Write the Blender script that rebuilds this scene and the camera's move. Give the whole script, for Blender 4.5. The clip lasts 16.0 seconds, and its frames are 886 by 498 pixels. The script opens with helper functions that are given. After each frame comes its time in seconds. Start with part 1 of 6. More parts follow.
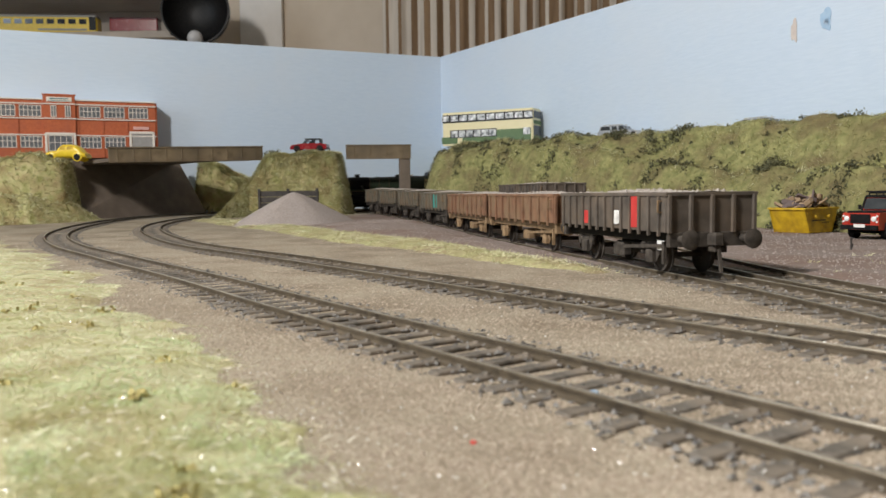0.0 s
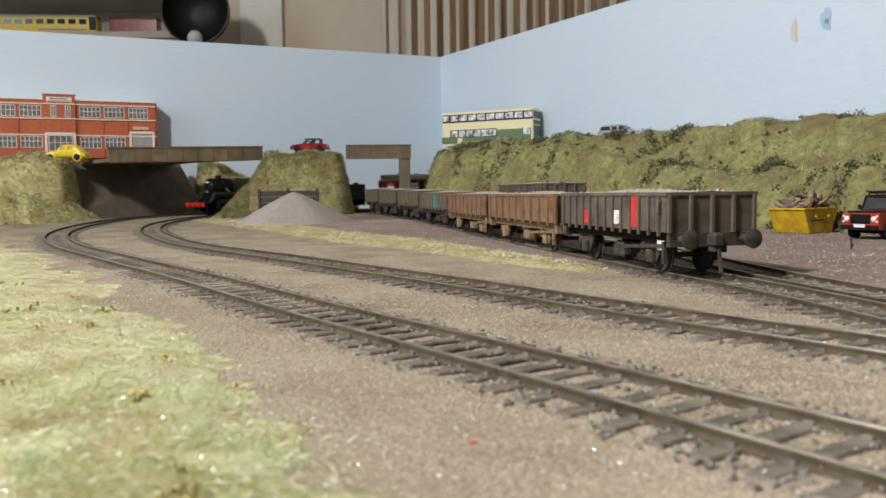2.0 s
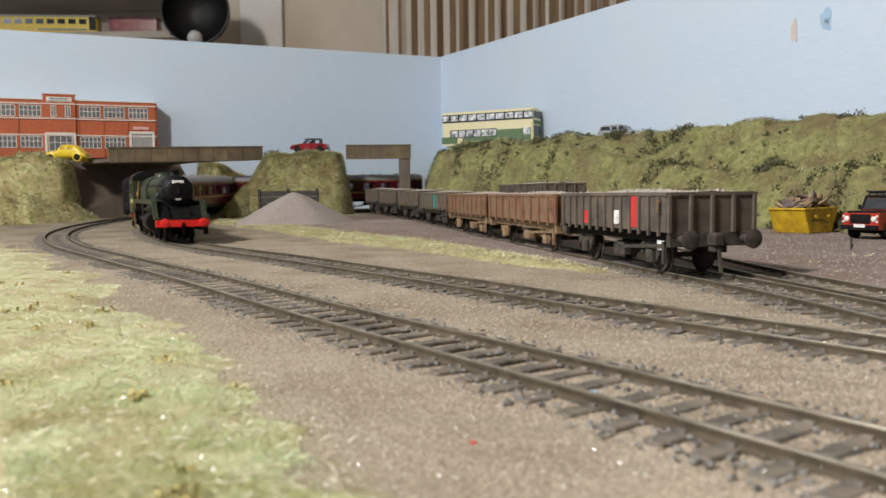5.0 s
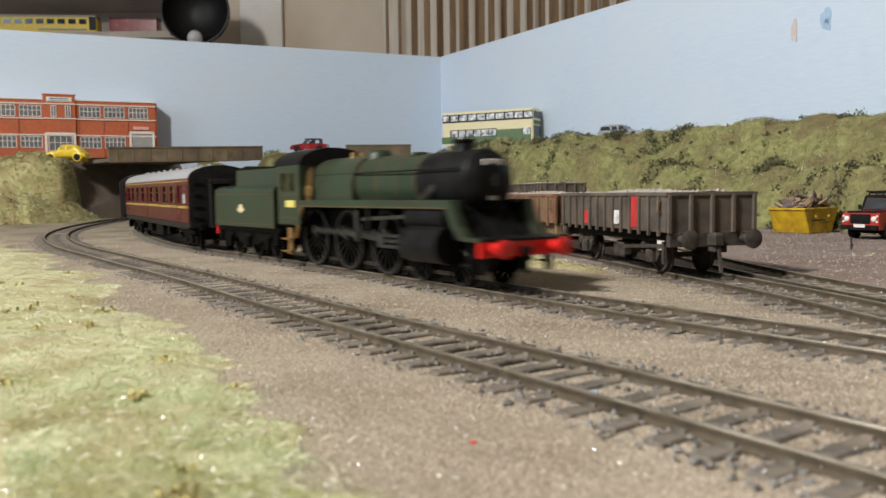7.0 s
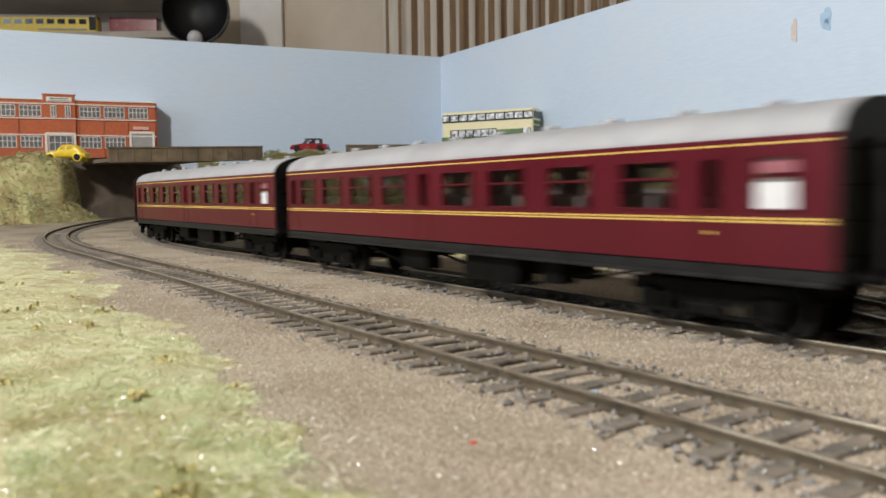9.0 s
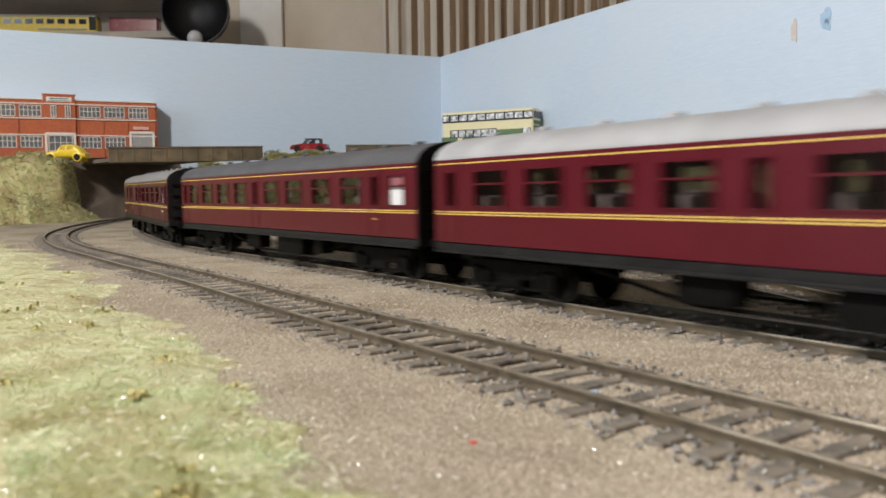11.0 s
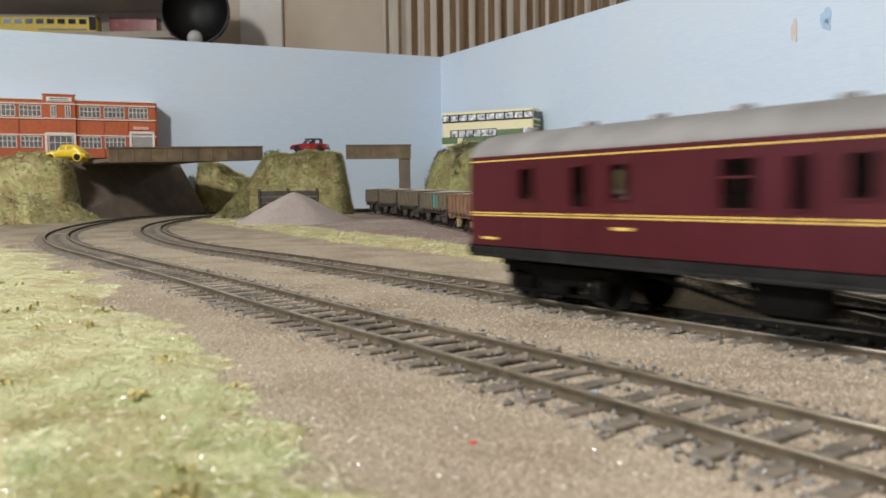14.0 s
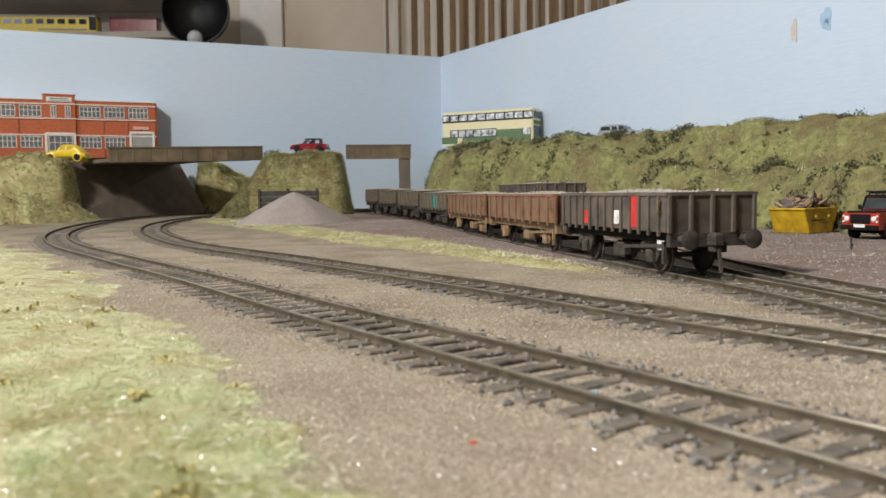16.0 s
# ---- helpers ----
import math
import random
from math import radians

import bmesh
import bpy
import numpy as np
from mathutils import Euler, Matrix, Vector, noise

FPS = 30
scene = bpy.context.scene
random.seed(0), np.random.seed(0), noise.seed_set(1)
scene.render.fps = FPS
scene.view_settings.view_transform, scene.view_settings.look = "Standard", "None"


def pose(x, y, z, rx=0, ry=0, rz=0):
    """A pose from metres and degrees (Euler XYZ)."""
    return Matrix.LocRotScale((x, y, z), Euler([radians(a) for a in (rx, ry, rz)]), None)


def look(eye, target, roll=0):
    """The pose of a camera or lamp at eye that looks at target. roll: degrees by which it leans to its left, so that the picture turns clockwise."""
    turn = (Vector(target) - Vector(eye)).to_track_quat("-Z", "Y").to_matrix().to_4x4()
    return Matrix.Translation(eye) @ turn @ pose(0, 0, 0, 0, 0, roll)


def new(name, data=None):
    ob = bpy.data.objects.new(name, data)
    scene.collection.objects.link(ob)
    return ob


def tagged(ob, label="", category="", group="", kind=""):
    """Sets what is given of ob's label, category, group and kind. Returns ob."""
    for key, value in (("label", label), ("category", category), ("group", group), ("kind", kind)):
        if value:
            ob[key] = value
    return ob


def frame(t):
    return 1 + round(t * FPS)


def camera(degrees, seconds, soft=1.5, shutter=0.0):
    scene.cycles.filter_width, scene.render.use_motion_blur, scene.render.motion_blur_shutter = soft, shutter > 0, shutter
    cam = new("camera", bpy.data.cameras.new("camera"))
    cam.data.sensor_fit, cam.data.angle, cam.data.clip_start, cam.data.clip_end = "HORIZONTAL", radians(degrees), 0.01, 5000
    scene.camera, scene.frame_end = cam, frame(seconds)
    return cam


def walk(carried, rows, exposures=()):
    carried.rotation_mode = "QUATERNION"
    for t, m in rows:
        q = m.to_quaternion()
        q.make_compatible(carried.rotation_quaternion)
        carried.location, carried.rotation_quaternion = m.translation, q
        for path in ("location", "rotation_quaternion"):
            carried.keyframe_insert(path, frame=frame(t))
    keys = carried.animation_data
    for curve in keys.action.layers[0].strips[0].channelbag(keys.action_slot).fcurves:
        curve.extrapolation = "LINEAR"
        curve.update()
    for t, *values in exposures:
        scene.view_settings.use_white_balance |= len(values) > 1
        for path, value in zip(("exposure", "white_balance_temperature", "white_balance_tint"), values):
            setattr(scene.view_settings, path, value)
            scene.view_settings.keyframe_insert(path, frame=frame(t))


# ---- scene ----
cam = camera(58.5, 16.0, soft=1.5, shutter=0.8)
cam.data.dof.use_dof, cam.data.dof.focus_distance, cam.data.dof.aperture_fstop = True, 0.40, 40.0
EYE = (0.0, 0.0, 0.03443)
VIEW = look(EYE, (0.0, 1.0, 0.03443 - math.tan(radians(4.06))), -0.75)
walk(cam, [(0.0, VIEW), (16.0, VIEW)], exposures=[(0.0, 0.0), (16.0, 0.0)])

# ---- light: a daylit hobby room with a window and an added key lamp, both out of view ----
world = bpy.data.worlds.new("room_ambience")
scene.world = world
world.use_nodes = True
world.node_tree.nodes["Background"].inputs[0].default_value = (0.75, 0.86, 1.0, 1)
world.node_tree.nodes["Background"].inputs[1].default_value = 0.2


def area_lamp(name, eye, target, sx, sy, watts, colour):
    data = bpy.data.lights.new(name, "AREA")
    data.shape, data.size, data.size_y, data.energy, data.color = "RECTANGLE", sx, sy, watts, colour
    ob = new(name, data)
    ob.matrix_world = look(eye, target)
    return tagged(ob, "bright room light out of view", "lamp", kind="structure")


# unseen lamp: its side fits the factory's shadow, its low height brightens the foreground
area_lamp("key_lamp", (-0.70, -0.22, 0.80), (0.12, 0.18, 0), 0.14, 0.14, 19.5, (1.0, 0.965, 0.91))
area_lamp("window_light", (-1.86, -0.3, 0.62), (0.1, 0.8, 0.18), 1.1, 0.9, 18.5, (0.76, 0.88, 1.0))

MM = 0.001


# ---- materials ----
def mat(name, a, b, feat=2.0, rough=0.7, metal=0.0, bump=0.0, dirt=None, dirt_feat=20.0, dirt_amount=0.5, island=0.0, obj=0.0, emit=0.0, coat=0.0, stretch=None, spec=0.5):
    m = bpy.data.materials.new(name)
    m.use_nodes = True
    nt = m.node_tree
    n, l = nt.nodes, nt.links
    bs = n["Principled BSDF"]
    tc = n.new("ShaderNodeTexCoord")
    vec = tc.outputs["Object"]
    if stretch:
        mp = n.new("ShaderNodeMapping")
        mp.inputs["Scale"].default_value = stretch
        l.new(vec, mp.inputs["Vector"])
        vec = mp.outputs["Vector"]
    n1 = n.new("ShaderNodeTexNoise")
    n1.inputs["Scale"].default_value = 1.0 / (feat * MM)
    n1.inputs["Detail"].default_value = 6.0
    l.new(vec, n1.inputs["Vector"])
    r1 = n.new("ShaderNodeMapRange")
    r1.inputs[1].default_value, r1.inputs[2].default_value = 0.32, 0.68
    l.new(n1.outputs[0], r1.inputs[0])
    fac = r1.outputs[0]
    for amount, node, socket in ((island, "ShaderNodeNewGeometry", "Random Per Island"), (obj, "ShaderNodeObjectInfo", "Random")):
        if amount:
            g = n.new(node)
            mx = n.new("ShaderNodeMix")
            mx.inputs[0].default_value = amount
            l.new(fac, mx.inputs[2])
            l.new(g.outputs[socket], mx.inputs[3])
            fac = mx.outputs[0]
    c1 = n.new("ShaderNodeMix")
    c1.data_type = "RGBA"
    c1.inputs[6].default_value, c1.inputs[7].default_value = (*a, 1), (*b, 1)
    l.new(fac, c1.inputs[0])
    col = c1.outputs[2]
    if dirt:
        n2 = n.new("ShaderNodeTexNoise")
        n2.inputs["Scale"].default_value = 1.0 / (dirt_feat * MM)
        n2.inputs["Detail"].default_value = 8.0
        l.new(tc.outputs["Object"], n2.inputs["Vector"])
        r2 = n.new("ShaderNodeMapRange")
        r2.inputs[1].default_value, r2.inputs[2].default_value, r2.inputs[4].default_value = 0.42, 0.66, dirt_amount
        l.new(n2.outputs[0], r2.inputs[0])
        c2 = n.new("ShaderNodeMix")
        c2.data_type = "RGBA"
        c2.inputs[7].default_value = (*dirt, 1)
        l.new(r2.outputs[0], c2.inputs[0])
        l.new(col, c2.inputs[6])
        col = c2.outputs[2]
    l.new(col, bs.inputs["Base Color"])
    rr = n.new("ShaderNodeMapRange")
    rr.inputs[3].default_value, rr.inputs[4].default_value = max(0.03, rough - 0.1), min(1.0, rough + 0.1)
    l.new(n1.outputs[0], rr.inputs[0])
    l.new(rr.outputs[0], bs.inputs["Roughness"])
    bs.inputs["Metallic"].default_value = metal
    bs.inputs["Coat Weight"].default_value = coat
    bs.inputs["Specular IOR Level"].default_value = spec
    if bump:
        bp = n.new("ShaderNodeBump")
        bp.inputs["Strength"].default_value = 0.6
        bp.inputs["Distance"].default_value = bump * MM
        l.new(n1.outputs[0], bp.inputs["Height"])
        l.new(bp.outputs[0], bs.inputs["Normal"])
    if emit:
        l.new(col, bs.inputs["Emission Color"])
        bs.inputs["Emission Strength"].default_value = emit
    return m


def glass(name, tint=(0.9, 0.95, 0.95)):
    m = bpy.data.materials.new(name)
    m.use_nodes = True
    bs = m.node_tree.nodes["Principled BSDF"]
    bs.inputs["Base Color"].default_value = (*tint, 1)
    bs.inputs["Roughness"].default_value = 0.04
    bs.inputs["Transmission Weight"].default_value = 1.0
    bs.inputs["IOR"].default_value = 1.45
    return m


SAND = mat("sandy_ballast", (0.262, 0.215, 0.155), (0.418, 0.365, 0.28), 1.1, 0.9, bump=1.2, dirt=(0.195, 0.148, 0.10), dirt_feat=34, dirt_amount=0.75)
GRAIN = mat("ballast_grain", (0.20, 0.15, 0.11), (0.54, 0.46, 0.37), 3.0, 0.85, island=0.9)
STONE = mat("grey_stone_chips", (0.075, 0.07, 0.066), (0.25, 0.235, 0.22), 2.0, 0.6, island=0.9)
# near-white base colour stands in for specular glints on the ground cover
GLINT = mat("white_glint_grain", (0.9, 0.9, 0.88), (0.98, 0.98, 0.97), 1.0, 0.3, 0.3, island=0.6)
GRASSMAT = mat("grass_mat", (0.38, 0.36, 0.20), (0.60, 0.58, 0.38), 3.0, 0.95, bump=0.8, dirt=(0.34, 0.27, 0.15), dirt_feat=17, dirt_amount=0.8)
VERGEMAT = mat("verge_mat", (0.30, 0.29, 0.13), (0.50, 0.46, 0.25), 4, 0.95, bump=0.8, dirt=(0.27, 0.20, 0.12), dirt_feat=14, dirt_amount=0.8)
OLIVE = mat("olive_turf", (0.34, 0.29, 0.10), (0.60, 0.52, 0.24), 6, 0.9, island=0.5)
BLADE = mat("grass_fibre", (0.42, 0.58, 0.23), (0.92, 0.96, 0.74), 12.0, 0.5, island=0.45, dirt=(0.44, 0.39, 0.14), dirt_feat=13, dirt_amount=0.85)
STRAW = mat("straw_fibre", (0.80, 0.70, 0.45), (0.98, 0.95, 0.86), 8.0, 0.4, island=0.6)
BANKMAT = mat("bank_turf", (0.165, 0.172, 0.06), (0.345, 0.33, 0.14), 6.0, 0.95, bump=1.8, dirt=(0.16, 0.11, 0.06), dirt_feat=26, dirt_amount=0.7)
TURF = mat("turf_tuft", (0.13, 0.15, 0.035), (0.68, 0.61, 0.27), 11.0, 0.85, island=0.5, dirt=(0.22, 0.14, 0.055), dirt_feat=24, dirt_amount=0.75)
PALETURF = mat("pale_turf_tuft", (0.40, 0.44, 0.19), (0.95, 0.91, 0.66), 14.0, 0.85, island=0.45, dirt=(0.36, 0.25, 0.11), dirt_feat=18, dirt_amount=0.6)
PALEBANK = mat("pale_bank_turf", (0.32, 0.32, 0.12), (0.70, 0.64, 0.36), 8.0, 0.95, bump=1.6, dirt=(0.27, 0.18, 0.08), dirt_feat=16, dirt_amount=0.8)
BUSH = mat("dark_bramble", (0.045, 0.048, 0.026), (0.16, 0.155, 0.08), 5.0, 0.9, island=0.7)
YARD = mat("yard_gravel", (0.20, 0.155, 0.135), (0.31, 0.25, 0.225), 1.3, 0.92, bump=0.6, dirt=(0.20, 0.125, 0.095), dirt_feat=45, dirt_amount=0.8)
SIGNTEAL = mat("teal_sign_writing", (0.10, 0.20, 0.20), (0.16, 0.28, 0.27), 3, 0.6)
HEAPM = mat("heap_gravel", (0.30, 0.255, 0.235), (0.43, 0.375, 0.35), 1.6, 0.92, bump=0.7, island=0.4)
SLEEPER = mat("sleeper_plastic", (0.075, 0.068, 0.06), (0.17, 0.155, 0.135), 2.0, 0.75, bump=0.15, obj=0.4, dirt=(0.33, 0.27, 0.21), dirt_feat=7, dirt_amount=0.5, spec=0.2)
RAILSIDE = mat("rusty_rail", (0.045, 0.034, 0.022), (0.11, 0.085, 0.055), 3.0, 0.65, 0.2, dirt=(0.16, 0.125, 0.085), dirt_feat=14, dirt_amount=0.5)
RAILTOP = mat("worn_rail_head", (0.22, 0.19, 0.145), (0.42, 0.38, 0.31), 9.0, 0.34, 0.6)
SKYBOARD = mat("pale_blue_board", (0.565, 0.675, 0.82), (0.605, 0.71, 0.85), 14.0, 0.62, bump=0.3, dirt=(0.62, 0.70, 0.81), dirt_feat=90, dirt_amount=0.6, stretch=(1, 1, 6))
BOARDWOOD = mat("baseboard_wood", (0.36, 0.25, 0.14), (0.48, 0.35, 0.2), 12, 0.7)
PLASTER = mat("room_plaster", (0.70, 0.60, 0.49), (0.74, 0.64, 0.53), 40, 0.85, bump=0.2)
WHITEP = mat("white_gloss_paint", (0.76, 0.73, 0.70), (0.82, 0.79, 0.76), 30, 0.45)
CEILP = mat("ceiling_paint", (0.78, 0.77, 0.74), (0.82, 0.81, 0.78), 60, 0.9)
CARPET = mat("carpet", (0.20, 0.16, 0.13), (0.28, 0.23, 0.19), 6, 0.95, bump=1.0)
SHELFM = mat("shelf_laminate", (0.42, 0.36, 0.30), (0.52, 0.45, 0.38), 30, 0.6)
BLACK = mat("black_plastic", (0.007, 0.007, 0.008), (0.018, 0.017, 0.017), 4, 0.42, spec=0.18)
FRAMEBLK = mat("sooty_underframe", (0.002, 0.002, 0.002), (0.007, 0.0066, 0.0062), 3, 0.5, dirt=(0.011, 0.0095, 0.008), dirt_feat=8, dirt_amount=0.4, spec=0.05)
STEEL = mat("dull_wheel_steel", (0.025, 0.024, 0.023), (0.06, 0.058, 0.055), 3, 0.4, 0.5)
RODSTEEL = mat("rod_steel", (0.045, 0.044, 0.043), (0.085, 0.083, 0.08), 5, 0.4, 0.7)
MAROON = mat("maroon_paint", (0.070, 0.0014, 0.0080), (0.083, 0.0020, 0.0100), 18, 0.34, dirt=(0.058, 0.002, 0.007), dirt_feat=45, dirt_amount=0.4, coat=0.08, spec=0.3)
DKMAROON = mat("weathered_maroon_paint", (0.050, 0.003, 0.008), (0.060, 0.004, 0.0105), 14, 0.42, dirt=(0.042, 0.006, 0.008), dirt_feat=40, dirt_amount=0.5, spec=0.3)
YELLOWLINE = mat("yellow_lining", (0.62, 0.42, 0.09), (0.70, 0.48, 0.12), 5, 0.5)
ROOFPALE = mat("pale_grey_roof", (0.28, 0.28, 0.295), (0.34, 0.34, 0.355), 10, 0.5, dirt=(0.25, 0.25, 0.255), dirt_feat=30)
ROOFDARK = mat("dark_grey_roof", (0.060, 0.060, 0.066), (0.082, 0.082, 0.09), 10, 0.6, spec=0.3)
ROOFMID = mat("mid_grey_roof", (0.16, 0.155, 0.155), (0.205, 0.20, 0.20), 10, 0.6, spec=0.3)
INTERIOR = mat("coach_seating", (0.11, 0.085, 0.075), (0.26, 0.21, 0.18), 16, 0.8)
FROST = mat("frosted_pane", (0.58, 0.58, 0.60), (0.66, 0.66, 0.67), 8, 0.35)
ALU = mat("tinted_top_light", (0.22, 0.07, 0.09), (0.30, 0.11, 0.13), 3, 0.35)
GLASS = glass("clear_pane", (0.52, 0.50, 0.53))
GREEN = mat("lined_green_paint", (0.020, 0.034, 0.020), (0.029, 0.046, 0.027), 14, 0.40, dirt=(0.044, 0.033, 0.019), dirt_feat=22, dirt_amount=0.45, spec=0.35)
SMOKEB = mat("smokebox_black", (0.005, 0.005, 0.0055), (0.011, 0.011, 0.012), 6, 0.45, spec=0.15)
ORANGE = mat("dull_orange_lining", (0.075, 0.050, 0.024), (0.11, 0.065, 0.03), 5, 0.5)
BRASS = mat("copper_pipes", (0.40, 0.23, 0.09), (0.55, 0.36, 0.16), 3, 0.35, 0.8)
REDBEAM = mat("red_buffer_beam", (0.62, 0.015, 0.012), (0.72, 0.022, 0.018), 8, 0.4)
COAL = mat("coal", (0.008, 0.008, 0.008), (0.03, 0.03, 0.03), 1.5, 0.5, bump=0.8, spec=0.2)
CREST = mat("tender_crest", (0.62, 0.50, 0.28), (0.75, 0.62, 0.38), 2, 0.5)
PLATEY = mat("yellow_panel", (0.60, 0.50, 0.12), (0.68, 0.58, 0.18), 3, 0.5)
WAGONBRN = mat("weathered_wagon_brown", (0.060, 0.050, 0.042), (0.125, 0.102, 0.084), 7, 0.75, dirt=(0.15, 0.105, 0.07), dirt_feat=16, dirt_amount=0.5, bump=0.1)
WAGONGREY = mat("weathered_wagon_grey", (0.085, 0.075, 0.055), (0.16, 0.14, 0.105), 6, 0.75, dirt=(0.15, 0.10, 0.06), dirt_feat=11, dirt_amount=0.7)
WAGONRUST = mat("rusty_wagon_bauxite", (0.135, 0.066, 0.038), (0.24, 0.125, 0.07), 6, 0.8, dirt=(0.20, 0.135, 0.08), dirt_feat=11, dirt_amount=0.75, bump=0.1)
RUSTFRAME = mat("rusty_running_gear", (0.15, 0.095, 0.05), (0.30, 0.20, 0.11), 4, 0.8)
DIRTFRAME = mat("dusty_running_gear", (0.035, 0.030, 0.026), (0.09, 0.076, 0.064), 3, 0.75, spec=0.2)
LOADM = mat("stone_load", (0.30, 0.26, 0.23), (0.52, 0.47, 0.43), 1.5, 0.9, bump=0.8, island=0.6)
REDP = mat("red_patch", (0.46, 0.03, 0.03), (0.56, 0.05, 0.045), 4, 0.6)
WHITEMARK = mat("white_marking", (0.70, 0.69, 0.67), (0.80, 0.79, 0.77), 3, 0.6)
TEAL = mat("teal_patch", (0.02, 0.25, 0.22), (0.04, 0.32, 0.28), 4, 0.6)
BRICK = mat("orange_brick_print", (0.42, 0.095, 0.035), (0.52, 0.135, 0.05), 3, 0.7, dirt=(0.38, 0.10, 0.05), dirt_feat=20)
STUCCO = mat("white_trim_print", (0.72, 0.66, 0.60), (0.80, 0.74, 0.68), 5, 0.7)
WINDARK = mat("dark_window_print", (0.08, 0.085, 0.10), (0.20, 0.21, 0.23), 4, 0.3)
GREYDOOR = mat("grey_shutter", (0.30, 0.29, 0.28), (0.36, 0.35, 0.34), 5, 0.6)
CONCRETE = mat("stained_bridge_card", (0.115, 0.085, 0.048), (0.215, 0.16, 0.098), 9, 0.8, bump=0.2, dirt=(0.065, 0.05, 0.035), dirt_feat=18, dirt_amount=0.7)
DARKCARD = mat("dark_abutment_card", (0.15, 0.118, 0.092), (0.19, 0.15, 0.12), 12, 0.85, bump=0.2, dirt=(0.11, 0.085, 0.065), dirt_feat=22, dirt_amount=0.5)
YELLOWP = mat("yellow_paint", (0.75, 0.52, 0.02), (0.82, 0.60, 0.04), 6, 0.35)
SKIPY = mat("scuffed_yellow_skip", (0.52, 0.32, 0.01), (0.66, 0.43, 0.02), 5, 0.5, dirt=(0.22, 0.12, 0.02), dirt_feat=7, dirt_amount=0.55)
CARRED = mat("red_car_paint", (0.20, 0.004, 0.010), (0.25, 0.007, 0.013), 8, 0.25, coat=0.4)
ROVERRED = mat("orange_red_car_paint", (0.42, 0.035, 0.022), (0.50, 0.05, 0.03), 8, 0.3, coat=0.3)
CARGREY = mat("grey_car_paint", (0.30, 0.32, 0.36), (0.38, 0.40, 0.44), 8, 0.3, coat=0.4)
CARGLASS = mat("dark_car_glass", (0.03, 0.035, 0.04), (0.06, 0.065, 0.07), 8, 0.08)
CREAM = mat("cream_bus_paint", (0.78, 0.70, 0.42), (0.82, 0.74, 0.47), 10, 0.4)
BUSGREEN = mat("green_bus_paint", (0.075, 0.14, 0.045), (0.095, 0.17, 0.055), 10, 0.4)
RUBBER = mat("rubber", (0.008, 0.008, 0.008), (0.018, 0.018, 0.018), 3, 0.7, spec=0.15)
LENS = mat("clear_lamp_lens", (0.8, 0.8, 0.78), (0.9, 0.9, 0.88), 2, 0.15)
RUBBLE = mat("scrap_wood", (0.16, 0.10, 0.07), (0.50, 0.36, 0.22), 4, 0.8, island=0.9)
RUBBLED = mat("scrap_slate", (0.08, 0.06, 0.06), (0.20, 0.15, 0.14), 4, 0.8, island=0.9)
DARKWOOD = mat("dark_timber", (0.035, 0.03, 0.028), (0.075, 0.065, 0.058), 5, 0.8)
CURTW = mat("curtain_pale", (0.56, 0.50, 0.44), (0.66, 0.60, 0.53), 12, 0.9, stretch=(1, 1, 0.1))
CURTB = mat("curtain_tan", (0.20, 0.125, 0.07), (0.30, 0.20, 0.12), 12, 0.9, stretch=(1, 1, 0.1))
BUSPANE = mat("bus_window_pane", (0.05, 0.055, 0.06), (0.80, 0.80, 0.80), 4.5, 0.2)
PINK = mat("pale_pink_board", (0.66, 0.36, 0.32), (0.72, 0.42, 0.38), 4, 0.6)
BLUEP = mat("blue_smudge_paint", (0.34, 0.51, 0.72), (0.42, 0.58, 0.76), 3, 0.6)
BAREW = mat("bare_wood_chip", (0.60, 0.53, 0.50), (0.66, 0.59, 0.55), 3, 0.7)
REDFLECK = mat("red_fleck", (0.6, 0.03, 0.03), (0.7, 0.05, 0.05), 1, 0.5)


